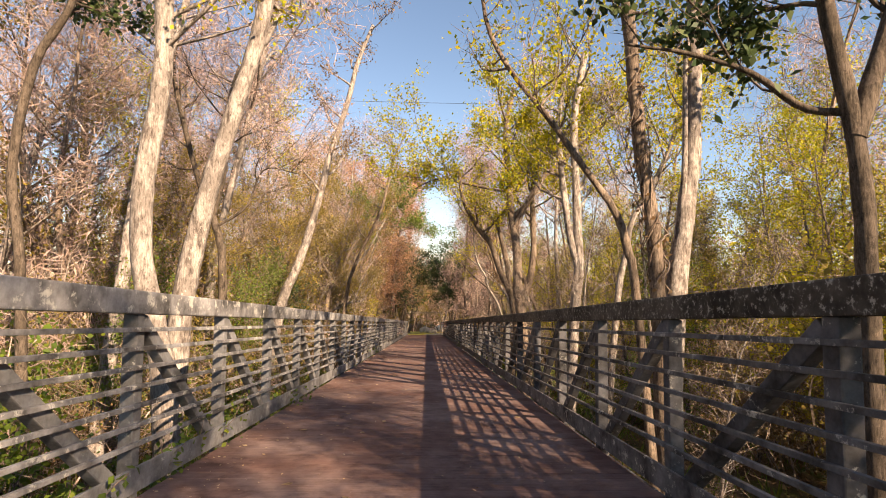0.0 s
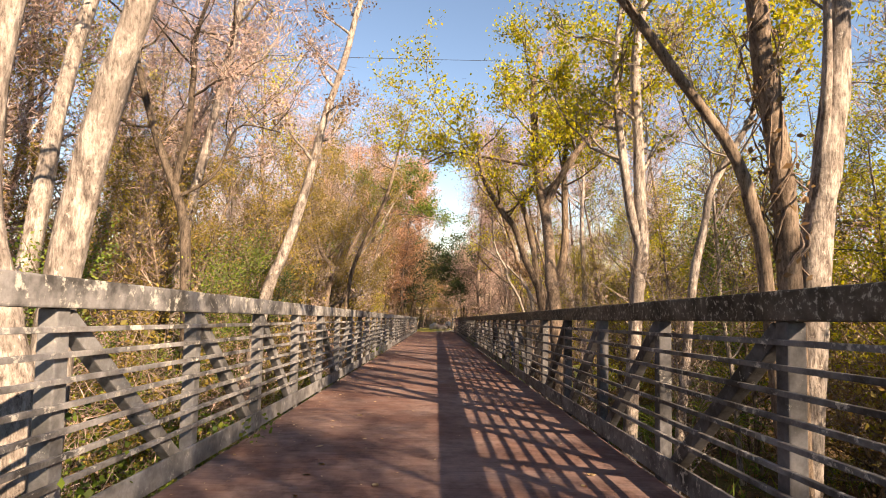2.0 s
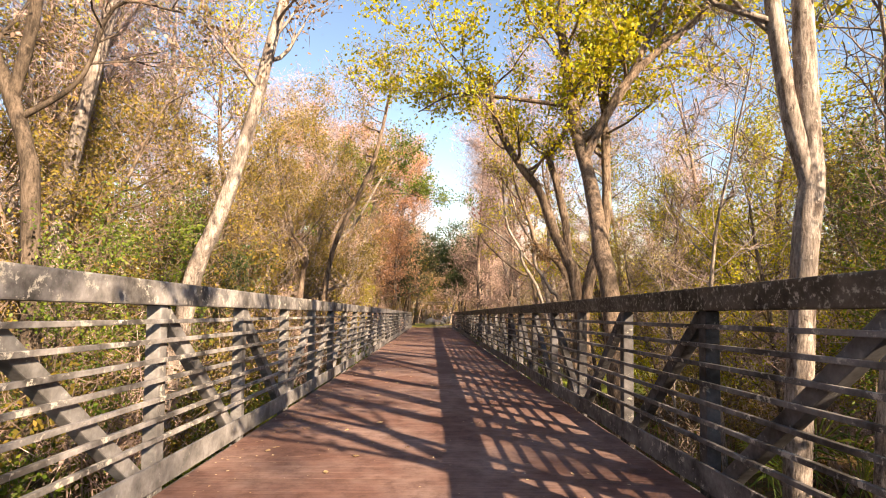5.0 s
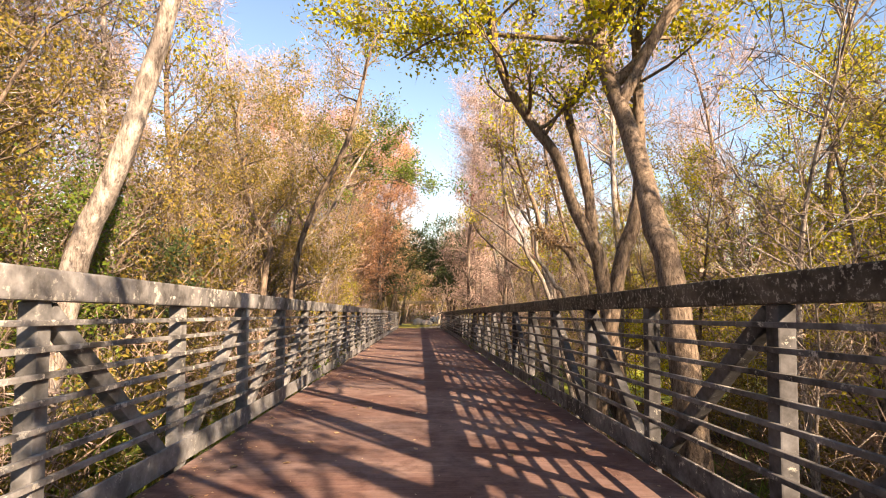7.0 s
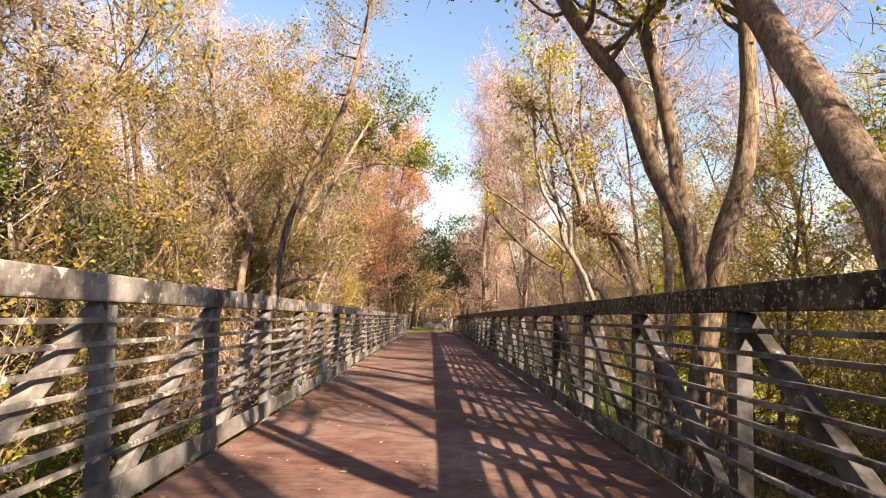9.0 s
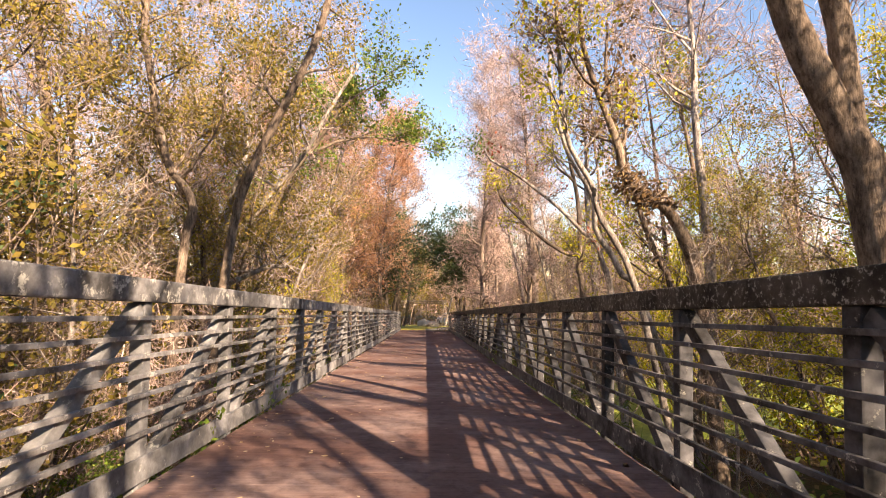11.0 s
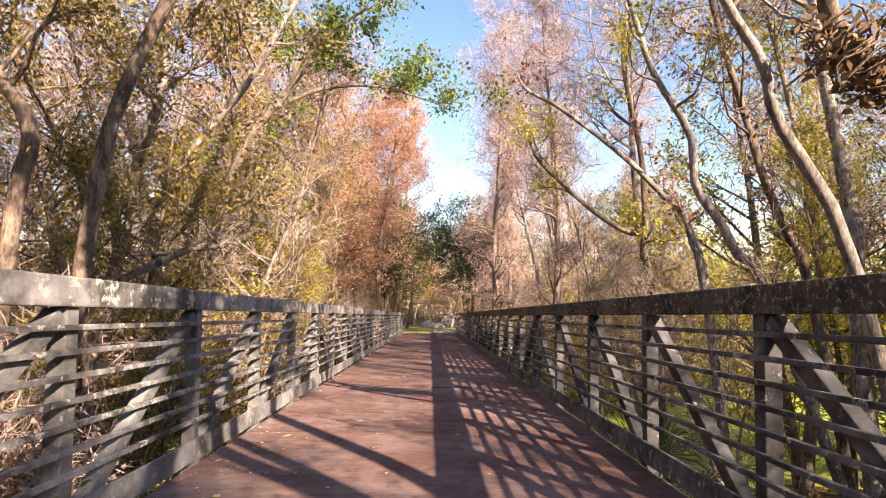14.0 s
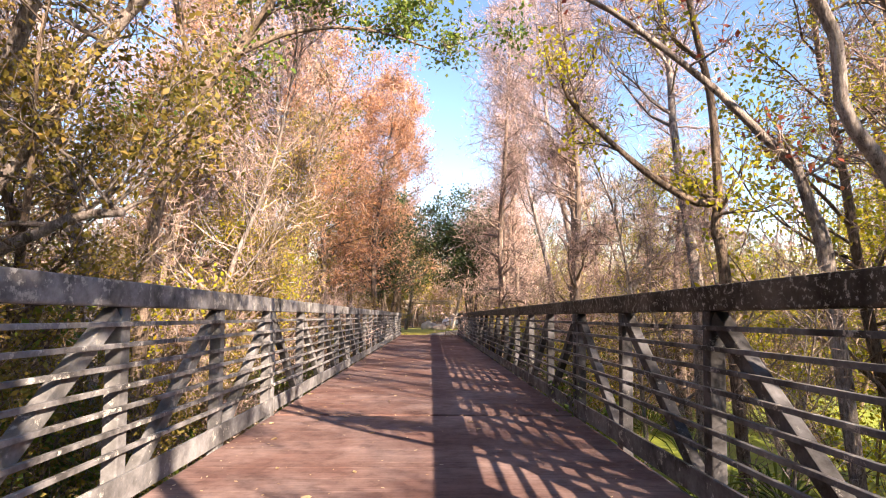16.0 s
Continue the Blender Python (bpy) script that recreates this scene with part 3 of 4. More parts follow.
tree("magnolia_tree", "dark-barked evergreen with glossy dark leaves", [(P((4.45, 5.6, 1.25), (4.44, 5.6, 2.03), (4.34, 5.6, 2.88), (4.13, 5.6, 3.96)), 0.1, 0.07)], BARK_DARK, L_DARK, 117, count=5, length=1.7, sub=5, per=6, size=0.12, start=0.66, extra=0.6, limbs=[(P((4.46, 5.6, 2.77), (4.62, 5.6, 3.35), (4.82, 5.6, 3.95)), 0.1, 0.05, 1.5), (P((4.53, 5.8, 2.9), (4.0, 5.8, 3.0), (3.47, 5.8, 3.35), (2.82, 5.8, 3.54), (2.17, 5.8, 3.62)), 0.045, 0.015, 0)])
tree("forked_tree", "twin pale stems with yellow leaves", [(P((3.21, 11.4, 0.66), (3.3, 11.4, 1.46), (3.27, 11.4, 2.15), (3.24, 11.4, 3.14)), 0.11, 0.07)], BARK_PALE, L_YELLOW, 118, count=7, length=2.0, per=6, start=0.55, extra=3.0, limbs=[(P((3.27, 11.4, 1.46), (3.1, 11.4, 2.15), (2.98, 11.4, 3.07)), 0.08, 0.05, 2.5)])
tree("slender_tree", "slender leaning pale tree with yellow-green leaves", [(P((4.12, 11.5, 0.67), (4.34, 11.5, 1.84), (4.5, 11.5, 2.55), (5.12, 11.5, 3.65)), 0.075, 0.035)], BARK_PALE, L_YELLOW, 119, count=11, length=2.2, per=14, start=0.5, extra=2.5)
tree("oak_tree", "brown-leaved small oak with several stems", [(P((-4.29, 24.0, 0.09), (-4.13, 24.0, 1.18), (-4.63, 24.0, 1.99), (-4.96, 24.0, 3.49)), 0.09, 0.05), (P((-3.49, 24.0, 0.1), (-3.14, 24.0, 1.74), (-2.11, 24.0, 3.98), (-1.73, 24.0, 5.4)), 0.09, 0.04)], BARK_TAN, L_OLIVE, 120, count=12, length=2.4, sub=6, per=11, size=0.065, start=0.4, extra=2.0)
tree("bare_tree", "grey leafless tree with long crooked dark limbs", [(P((-4.67, 13, 1.28), (-4.74, 13, 1.98), (-4.99, 13, 2.71), (-5.33, 13, 3.54), (-5.75, 13, 4.96)), 0.11, 0.035)], BARK_DARK, L_PINK, 121, count=8, length=2.4, sub=6, per=2, start=0.5, extra=2.5, limbs=[(P((-4.96, 13, 2.65), (-4.73, 13, 3.64), (-4.67, 13, 4.8)), 0.07, 0.03, 1.5), (P((-4.83, 13, 2.32), (-4.17, 13, 2.86), (-3.78, 13, 3.75), (-2.99, 13, 3.67)), 0.035, 0.012, 0)], fine=6, twig_mat=BARK_PINK)
tree("evergreen_tree", "dark-leaved evergreen overhanging the swamp edge", [(P((-5.89, 8.5, 1.31), (-6.1, 8.5, 2.74), (-5.87, 8.5, 4.3), (-5.41, 8.5, 5.2)), 0.08, 0.04)], BARK_DARK, L_DARK, 122, count=8, length=1.8, sub=6, per=9, size=0.11, start=0.6, extra=1.5)
tree("water_oak_tree", "oak with a long leafy limb hanging over the deck", [([(-5.3, 31.0, -1.6), (-5.1, 31.0, 0.6), (-4.4, 31.0, 2.8), (-3.4, 31.1, 4.2)], 0.14, 0.05)], BARK_TAN, L_GREEN, 123, count=8, length=2.2, sub=6, per=11, size=0.1, start=0.55, extra=2.0,
     limbs=[([(-4.0, 31.0, 3.5), (-2.6, 31.1, 4.2), (-1.2, 31.2, 4.3), (0.3, 31.3, 3.9)], 0.06, 0.012, 0), ([(-3.6, 31.0, 4.0), (-2.4, 30.4, 5.2), (-1.0, 30.0, 5.9)], 0.05, 0.012, 0)], lift=-0.02)



# kinds of woodland tree and shrub that repeat; each is built once
def wood_tree(name, label, height, r, bark_mat, leaf_mat, seed, count, length, sub, per, spread, size, lean=0.2, lift=0.1, start=0.2, fine=6, twig_mat=None, long=1.0, bend=0.3, flen=0.5, wide=0.3):
    rnd, gen = random.Random(seed), np.random.default_rng(seed)
    root = empty(name, (0, 0, 0), label, "tree", "woodland trees")
    st = [Vector((0, 0, -0.2))]
    p, d = st[0].copy(), Vector((rnd.uniform(-lean, lean), rnd.uniform(-lean, lean), 1)).normalized()
    for i in range(10):
        d = (d + Vector((rnd.uniform(-0.13, 0.13), rnd.uniform(-0.13, 0.13), 0.08))).normalized()
        p = p + d * height / 10
        st.append(p.copy())
    t1, t2 = Tubes(), Tubes()
    st = curve(st, 14)
    t1.add(st, r, r * 0.12, 7, 0.2)
    tips = grow(t2, rnd, st, r, r * 0.2, start, count, length, sub, lift, bend, None, 0, 0.01, 3, 4)
    mesh_object("trunk", t1.v, t1.f, bark_mat, root, smooth=True)
    mesh_object("branchwork", t2.v, t2.f, bark_mat, root, smooth=True)
    if per:
        leaves_mesh("crown", cluster(gen, tips, per, spread), size, leaf_mat, root, gen, 0.2, long=long, wide=wide)
    if fine:
        leaves_mesh("twig_spray", cluster(gen, tips, fine, spread), flen, twig_mat or bark_mat, root, gen, 0.0, wide=0.014, up=0.5)
    return root


def shrub(name, label, height, width, bark_mat, leaf_mat, seed, stems, per, spread, size, fine=4, twig_mat=None):
    rnd, gen = random.Random(seed), np.random.default_rng(seed)
    root = empty(name, (0, 0, 0), label, "shrub", "undergrowth shrubs")
    t = Tubes()
    tips = []
    for i in range(stems):
        th = rnd.uniform(0, 2 * math.pi)
        a = Vector((math.cos(th), math.sin(th), 0)) * rnd.uniform(0, width * 0.25)
        d = Vector((math.cos(th) * width * 0.6, math.sin(th) * width * 0.6, height * rnd.uniform(0.6, 1.1)))
        st = wander(rnd, a + Vector((0, 0, -0.15)), d, d.length, 6, 0.22, 0.03)
        t.add(st, 0.02, 0.006, 3)
        tips += grow(t, rnd, st, 0.018, 0.006, 0.15, 4, height * 0.36, 3, 0.05, 0.35, None, 0, 0.005, 3, 4)
        tips += st[2:]
    mesh_object("branchwork", t.v, t.f, bark_mat, root)
    if per:
        leaves_mesh("foliage", cluster(gen, tips, per, spread), size, leaf_mat, root, gen)
    if fine:
        leaves_mesh("twig_spray", cluster(gen, tips, fine, spread), 0.35, twig_mat or bark_mat, root, gen, 0.0, wide=0.012, up=0.5)
    return root


KINDS = {
    "cypress": wood_tree("cypress_tree", "tall bald cypress with rust-orange autumn needles", 15, 0.18, BARK_TAN, L_ORANGE, 21, 40, 2.6, 5, 28, 0.38, 0.12, 0.05, 0.02, 0.26, 5, BARK_PINK, long=1.7, wide=0.18),
    "pink": wood_tree("bare_tree", "tall leafless tree with dense pinkish-grey twigs", 15, 0.14, BARK_TWIG, L_PINK, 22, 38, 3.0, 5, 9, 0.36, 0.11, 0.08, 0.14, 0.12, 6, BARK_PINK, flen=0.6, long=2.3, wide=0.1),
    "pink_b": wood_tree("bare_tree", "leafless tree with pale tangled twigs", 12, 0.12, BARK_PALE, L_PINK, 28, 34, 3.0, 5, 7, 0.36, 0.1, 0.15, 0.16, 0.15, 7, BARK_PINK, flen=0.6, long=2.3, wide=0.1),
    "cone": wood_tree("cypress_tree", "narrow leafless cypress, grey-pink, thin at the top", 15, 0.15, BARK_TWIG, L_PINK, 29, 60, 1.7, 4, 10, 0.26, 0.1, 0.03, -0.02, 0.08, 6, BARK_PINK, flen=0.5, long=2.2, wide=0.11),
    "yellow": wood_tree("maple_tree", "slender tree with yellow-green foliage", 11, 0.12, BARK_TAN, L_YELLOW, 23, 26, 2.6, 5, 26, 0.3, 0.088, 0.2, 0.1, 0.22, 3),
    "olive": wood_tree("oak_tree", "woodland tree with dull olive and brown leaves", 10, 0.14, BARK_TAN, L_OLIVE, 24, 28, 2.7, 5, 25, 0.3, 0.082, 0.25, 0.06, 0.12, 4),
    "dark": wood_tree("live_oak_tree", "evergreen tree with dense dark green leaves", 7.5, 0.16, BARK_DARK, L_DARK, 25, 26, 3.1, 6, 26, 0.36, 0.12, 0.25, 0.02, 0.42, 2),
    "bare": wood_tree("bare_tree", "thin leafless sapling with pale grey bark", 9, 0.06, BARK_PALE, L_PINK, 26, 24, 1.6, 4, 0, 0.25, 0.07, 0.25, 0.16, 0.25, 8, BARK_TWIG),
    "green": wood_tree("gum_tree", "young tree with fresh green leaves", 6.5, 0.08, BARK_TAN, L_GREEN, 27, 22, 1.9, 5, 26, 0.3, 0.075, 0.3, 0.06, 0.15, 3),
    "top_yellow": wood_tree("maple_tree", "tall maple, its high yellow-green crown spreading over the bridge", 15, 0.15, BARK_TAN, L_YELLOW, 41, 24, 3.3, 6, 11, 0.34, 0.11, 0.06, 0.05, 0.56, 3),
    "top_olive": wood_tree("oak_tree", "tall oak with a high crown of thin olive-brown leaves", 15, 0.16, BARK_TAN, L_OLIVE, 42, 24, 3.2, 6, 19, 0.32, 0.115, 0.06, 0.05, 0.54, 4),
    "top_pink": wood_tree("bare_tree", "tall leafless tree with a high crown of pinkish twigs", 15, 0.14, BARK_PALE, L_PINK, 43, 26, 3.2, 6, 9, 0.34, 0.11, 0.06, 0.1, 0.48, 7, BARK_PINK, flen=0.6, long=2.3, wide=0.1),
    "s_olive": shrub("bush", "tangled bush with olive-brown leaves", 2.8, 2.4, BARK_TWIG, L_OLIVE, 31, 9, 18, 0.25, 0.062, 3),
    "s_green": shrub("bush", "low bush with bright green leaves", 2.0, 1.9, BARK_TWIG, L_GREEN, 32, 9, 11, 0.2, 0.085, 2),
    "s_yellow": shrub("bush", "loose bush with yellow-green leaves", 2.6, 2.2, BARK_TWIG, L_YELLOW, 33, 9, 15, 0.23, 0.062, 3),
    "s_brown": shrub("bush", "dead-looking bush with dry brown leaves", 2.4, 2.4, BARK_TWIG, L_BROWN, 34, 9, 13, 0.25, 0.062, 6),
    "s_bare": shrub("bush", "leafless pale pinkish twig thicket", 3.2, 2.4, BARK_PINK, L_PINK, 35, 10, 2, 0.24, 0.07, 11, BARK_PINK),
}
used = set()


def plant(kind, x, y, size=1.0, turn=0.0, tilt=0.0, dz=0.0):
    m = Matrix.Translation((x, y, ground_z(x, y) + dz)) @ Euler((tilt, 0, turn)).to_matrix().to_4x4() @ Matrix.Diagonal((size, size, size, 1))
    if kind not in used:
        used.add(kind)
        KINDS[kind].matrix_basis = m
        return KINDS[kind]
    src = KINDS[kind]
    keep = src.scale.copy()
    src.scale = (1, 1, 1)
    ob = copy_thing(src, m)
    src.scale = keep
    return ob


def far_wood(label, material, seed, count, xr, yr, hr, per, size, low=0.1, spread=1.0):
    """Woods too far to count: clumped sprays on many crowns, as one mass."""
    rnd, gen = random.Random(seed), np.random.default_rng(seed)
    pts = []
    for i in range(count):
        x, y, h = rnd.uniform(*xr), rnd.uniform(*yr), rnd.uniform(*hr)
        g = ground_z(x, y)
        for j in range(per // 22):
            u = rnd.uniform(low, 1.0)
            w = 2.6 * spread * math.sqrt(max(0.05, 1.1 - u))
            th = rnd.uniform(0, 6.28)
            c = np.array((x + w * rnd.random() * math.cos(th), y + w * rnd.random() * math.sin(th), g + h * u))
            pts.append(c + gen.normal(size=(22, 3)) * (0.5, 0.5, 0.4))
    ob = leaves_mesh("far_wood", np.concatenate(pts), size, material, None, gen, 0.0, wide=0.2, up=0.3)
    tagged(ob, label, "woods", kind="stuff")


def far_trunks(label, material, seed, count, xr, yr, hr):
    rnd = random.Random(seed)
    t = Tubes()
    for i in range(count):
        x, y, h = rnd.uniform(*xr), rnd.uniform(*yr), rnd.uniform(*hr)
        st = wander(rnd, (x, y, ground_z(x, y) - 0.2), (rnd.uniform(-0.15, 0.15), rnd.uniform(-0.15, 0.15), 1), h, 5, 0.08)
        t.add(st, rnd.uniform(0.05, 0.14), 0.03, 5)
    ob = mesh_object("far_trunks", t.v, t.f, material)
    tagged(ob, label, "woods", kind="stuff")


pr = random.Random(12)
def wood_row(side, y0, y1, x0, x1, n, kinds, smin, smax):
    for i in range(n):
        y = y0 + (y1 - y0) * (i + pr.random()) / n
        x = side * (x0 + (x1 - x0) * pr.random())
        plant(pr.choice(kinds), x, y, pr.uniform(smin, smax), pr.uniform(0, 6.28), pr.uniform(-0.06, 0.06))


TALL = {"cypress": 15, "pink": 15, "pink_b": 12, "yellow": 11, "olive": 10, "dark": 7.5, "bare": 9, "green": 6.5}


def wood_band(side, y0, y1, x0, x1, n, kinds, reach=1.0):
    """Trees that grow taller with their distance from the bridge, as at any cleared edge."""
    for i in range(n):
        y = y0 + (y1 - y0) * (i + pr.random()) / n
        d = x0 + (x1 - x0) * pr.random()
        k = pr.choice(kinds)
        h = min((0.85 * (d + 1) + 1.0) * reach * pr.uniform(0.75, 1.05), 19)
        plant(k, side * d, y, h / TALL[k], pr.uniform(0, 6.28), pr.uniform(-0.05, 0.05))


# undergrowth close to the rails, then the wood in depth
wood_row(-1, 2, 28, 4.6, 6.4, 20, ["s_olive", "s_bare", "s_green", "s_olive", "s_brown"], 0.8, 1.15)
wood_row(-1, 28, 54, 4.1, 6.5, 16, ["s_olive", "s_bare", "s_olive", "s_brown", "s_green"], 0.85, 1.2)
wood_row(1, 3, 23, 6.6, 9.2, 14, ["s_brown", "s_bare", "s_olive", "s_brown", "s_olive"], 0.8, 1.1)
# high crowns also cut skylight; those at y < 0 are added unseen
for x, y, k, s in ((-5.4, -9, "top_olive", 1.1), (-4.8, -3.5, "top_yellow", 1.1), (-5.6, 2.0, "top_pink", 1.15), (-5.3, 9.5, "top_pink", 1.1), (-6.2, 15, "top_pink", 1.15), (-6.2, 20.5, "top_pink", 1.0), (-6.4, 24.5, "top_yellow", 1.0), (-5.5, 30.5, "top_pink", 1.05), (-5.2, 36, "top_olive", 1.0), (-5.6, 41.5, "top_pink", 1.1), (-6.8, 47, "top_pink", 1.25),
                   (5.0, -12, "top_yellow", 1.15), (6.6, 26, "top_pink", 1.15), (6.0, 32, "top_pink", 1.2), (5.8, 40, "top_pink", 1.15), (6.4, 46, "top_pink", 1.1)):
    plant(k, x, y, s, pr.uniform(0, 6.28))
wood_row(1, 35, 54, 4.2, 7, 15, ["s_olive", "s_bare", "s_yellow", "s_yellow", "s_green"], 1.0, 1.35)
wood_row(-1, 2, 50, 6.5, 10, 15, ["s_olive", "s_yellow", "s_bare", "s_brown", "s_green"], 1.2, 1.8)
wood_row(1, 2, 50, 8, 12, 15, ["s_olive", "s_yellow", "s_bare", "s_brown", "s_yellow"], 1.2, 1.8)
wood_band(-1, 8, 52, 6.0, 9, 13, ["olive", "pink_b", "yellow", "olive", "olive"], 1.4)
wood_band(1, 4, 22, 6.2, 9, 7, ["yellow", "yellow", "olive", "yellow"], 0.74)
wood_band(1, 6, 30, 9.5, 12, 8, ["olive", "yellow", "olive", "yellow"], 0.74)
wood_band(1, 20, 52, 5.8, 9, 8, ["yellow", "pink_b", "olive", "yellow"], 1.0)
wood_band(-1, 4, 60, 9, 15, 15, ["pink", "olive", "yellow", "pink_b", "pink_b"], 1.15)
wood_band(1, -4, 60, 9, 15, 16, ["pink", "yellow", "olive", "pink_b", "yellow"], 0.9)
wood_band(-1, 6, 70, 13, 20, 9, ["pink", "olive", "pink", "pink_b"], 1.15)
wood_band(1, -8, 70, 13, 20, 10, ["pink", "yellow", "pink", "olive"], 0.85)
for x, y, k, s in ((-4.9, 40, "pink_b", 0.95), (-4.6, 44, "cypress", 1.05), (-3.0, 50, "cypress", 1.15), (-6.5, 48, "cypress", 1.2), (-7.5, 43, "pink", 1.05), (-3.2, 58, "cypress", 1.15), (-9.5, 41, "cypress", 1.1),
                   (3.4, 46, "cone", 1.3), (4.8, 37, "cone", 1.0), (4.3, 54, "cone", 1.25), (4.6, 51.5, "cone", 1.0), (5.2, 53, "pink_b", 0.95), (-2.4, 61, "cypress", 1.15), (4.4, 62, "cone", 0.8), (6.5, 42, "pink", 0.8), (4.6, 50, "cone", 1.0), (7.5, 36, "cone", 0.95), (5.4, 40, "cone", 1.05), (-6.8, 36, "cone", 0.9), (-5.4, 54, "cone", 1.0), (4.2, 31, "bare", 1.0), (-6.6, 18.2, "olive", 0.7), (-5.8, 27.5, "olive", 0.75), (-6.8, 29.5, "pink_b", 0.9), (-5.6, 33, "pink_b", 0.85), (-5.0, 35, "yellow", 0.75), (-4.8, 13.2, "green", 0.6), (-5.4, 16.2, "green", 0.7), (-7.4, 12.0, "pink", 0.75), (-8.5, 18.5, "pink", 0.85), (-9.5, 14.5, "pink", 0.9), (-11.5, 12, "pink", 1.05), (-5.9, 20.8, "pink_b", 0.6), (-7.8, 15.2, "pink_b", 0.9), (-6.6, 22.5, "bare", 0.9), (-5.8, 10.5, "olive", 0.6), (-7.4, 25.5, "olive", 0.9),
                   (-3.2, 57, "dark", 0.95), (3.2, 57.5, "dark", 0.95), (-5.5, 60, "dark", 1.1), (5.0, 60, "dark", 1.1), (-4.6, 63, "dark", 1.15), (5.0, 64, "dark", 1.1), (-5.2, 69, "dark", 1.1), (6.0, 69.5, "dark", 1.15), (-4.2, 66, "olive", 1.0), (5.6, 67, "olive", 1.0), (7.6, 24, "olive", 0.6), (7.6, 29, "pink", 0.9), (8.6, 37, "pink", 0.6), (11, 29, "pink", 0.75), (9.0, 12, "yellow", 0.7), (11.5, 16, "yellow", 0.95), (-5.6, 17.0, "green", 0.75), (-6.3, 15.6, "olive", 0.6), (-5.5, 19.2, "olive", 0.85),
                   (4.6, 0.2, "bare", 0.85), (6.3, -1.2, "bare", 1.0), (5.6, 12.6, "bare", 0.95), (5.0, 15.8, "bare", 0.9), (-5.4, 18.6, "bare", 0.9), (-4.6, 21.2, "bare", 0.8), (-5.0, 29.0, "bare", 0.9), (-4.4, 34.5, "bare", 0.8),
                   (-5.8, 14.0, "olive", 0.72), (-5.4, 22.6, "olive", 0.55), (-5.4, 27.4, "olive", 0.7), (-5.2, 32.5, "olive", 0.6), (-6.6, 20.4, "olive", 0.6), (-5.4, 9.8, "green", 0.6), (-6.3, 19.8, "dark", 0.6), (-5.0, 36.5, "olive", 0.75), (6.2, 13.0, "green", 0.7), (6.8, 9.4, "yellow", 0.55), (6.4, 16.4, "yellow", 0.6),
                   (3.1, 6.0, "bare", 0.42), (3.3, 9.7, "bare", 0.4), (3.0, 13.0, "bare", 0.42), (3.4, 20.2, "bare", 0.42), (3.1, 23.6, "bare", 0.4), (3.2, 25.4, "bare", 0.42),
                   (-2.3, 70, "olive", 1.25), (2.2, 73, "pink_b", 1.15), (-2.9, 60, "dark", 1.3), (3.0, 60.5, "dark", 1.35), (-4.6, 52, "cypress", 1.15), (-2.7, 57.5, "dark", 1.1), (2.8, 58.5, "dark", 1.15), (-3.0, 84, "olive", 1.05), (3.2, 85, "olive", 1.1), (5.6, 56, "pink_b", 1.0), (9.5, 20, "yellow", 1.15), (8.2, 30, "yellow", 1.1), (10, 26, "pink", 0.95), (11.5, 15, "pink", 0.95), (12.5, 19, "olive", 0.85), (12, 10, "yellow", 0.9), (7.5, 57, "olive", 0.9), (-8, 58, "olive", 0.9)):
    plant(k, x, y, s, pr.uniform(0, 6.28))
wood_row(-1, 80, 90, 1, 16, 8, ["bare", "yellow", "olive", "s_yellow"], 0.7, 1.0)
wood_row(1, 80, 90, 1, 16, 8, ["bare", "yellow", "olive", "s_yellow"], 0.7, 1.0)
# behind the walker: unseen trees, added to shade the bridge start and block skylight
for x, y, k, s in ((6.5, -4.6, "olive", 0.8), (4.9, -3.4, "olive", 0.78), (3.9, -1.9, "olive", 0.6), (6.8, -8.0, "olive", 1.0), (3.6, -8.0, "yellow", 0.8), (8, -8, "yellow", 0.9), (-6, -4, "olive", 0.9), (-9, -9, "yellow", 1.0), (12, -12, "olive", 1.0), (4.0, -16, "dark", 0.8), (-4, -16, "olive", 1.0), (-3.6, -7, "top_olive", 1.0), (3.2, -15, "top_olive", 1.2), (-3.2, -12, "dark", 1.3), (0.6, -24, "dark", 1.7), (-4.2, -2.2, "dark", 0.95), (-3.0, -20, "dark", 1.5), (3.4, -21, "dark", 1.4)):
    plant(k, x, y, s, pr.uniform(0, 6.28))
far_wood("distant leafless woods with pinkish twigs", L_PINK, 51, 70, (-48, -20), (0, 95), (10, 17), 374, 0.42)
far_wood("distant leafless woods with pinkish twigs", L_PINK, 52, 70, (22, 48), (-10, 95), (9, 15), 374, 0.42)
far_wood("distant olive-brown woods", L_OLIVE, 53, 75, (-44, -15), (0, 95), (5, 10), 420, 0.4)
far_wood("distant yellow-green woods", L_YELLOW, 54, 75, (16, 44), (0, 95), (5, 10), 420, 0.4)
far_wood("distant pinkish woods beyond the bridge", L_PINK, 55, 60, (-40, 40), (92, 120), (11, 18), 440, 0.45)
far_wood("distant olive woods beyond the bridge", L_OLIVE, 56, 50, (-40, 40), (86, 112), (5, 10), 400, 0.42)
far_trunks("crowded pale tree trunks in the distance", BARK_PALE, 57, 90, (-40, -14), (2, 95), (8, 14))
far_trunks("crowded pale tree trunks in the distance", BARK_PALE, 58, 90, (14, 40), (2, 95), (8, 14))
far_trunks("crowded thin tree trunks beyond the bridge", BARK_TAN, 59, 70, (-30, 30), (80, 112), (8, 14))
far_wood("thin woods closing the view beyond the bridge", L_OLIVE, 60, 22, (-14, 14), (82, 96), (8, 13), 660, 0.4, 0.25)
far_wood("thin pinkish woods closing the view beyond the bridge", L_PINK, 61, 30, (-14, 14), (82, 98), (10, 14), 440, 0.4, 0.2)
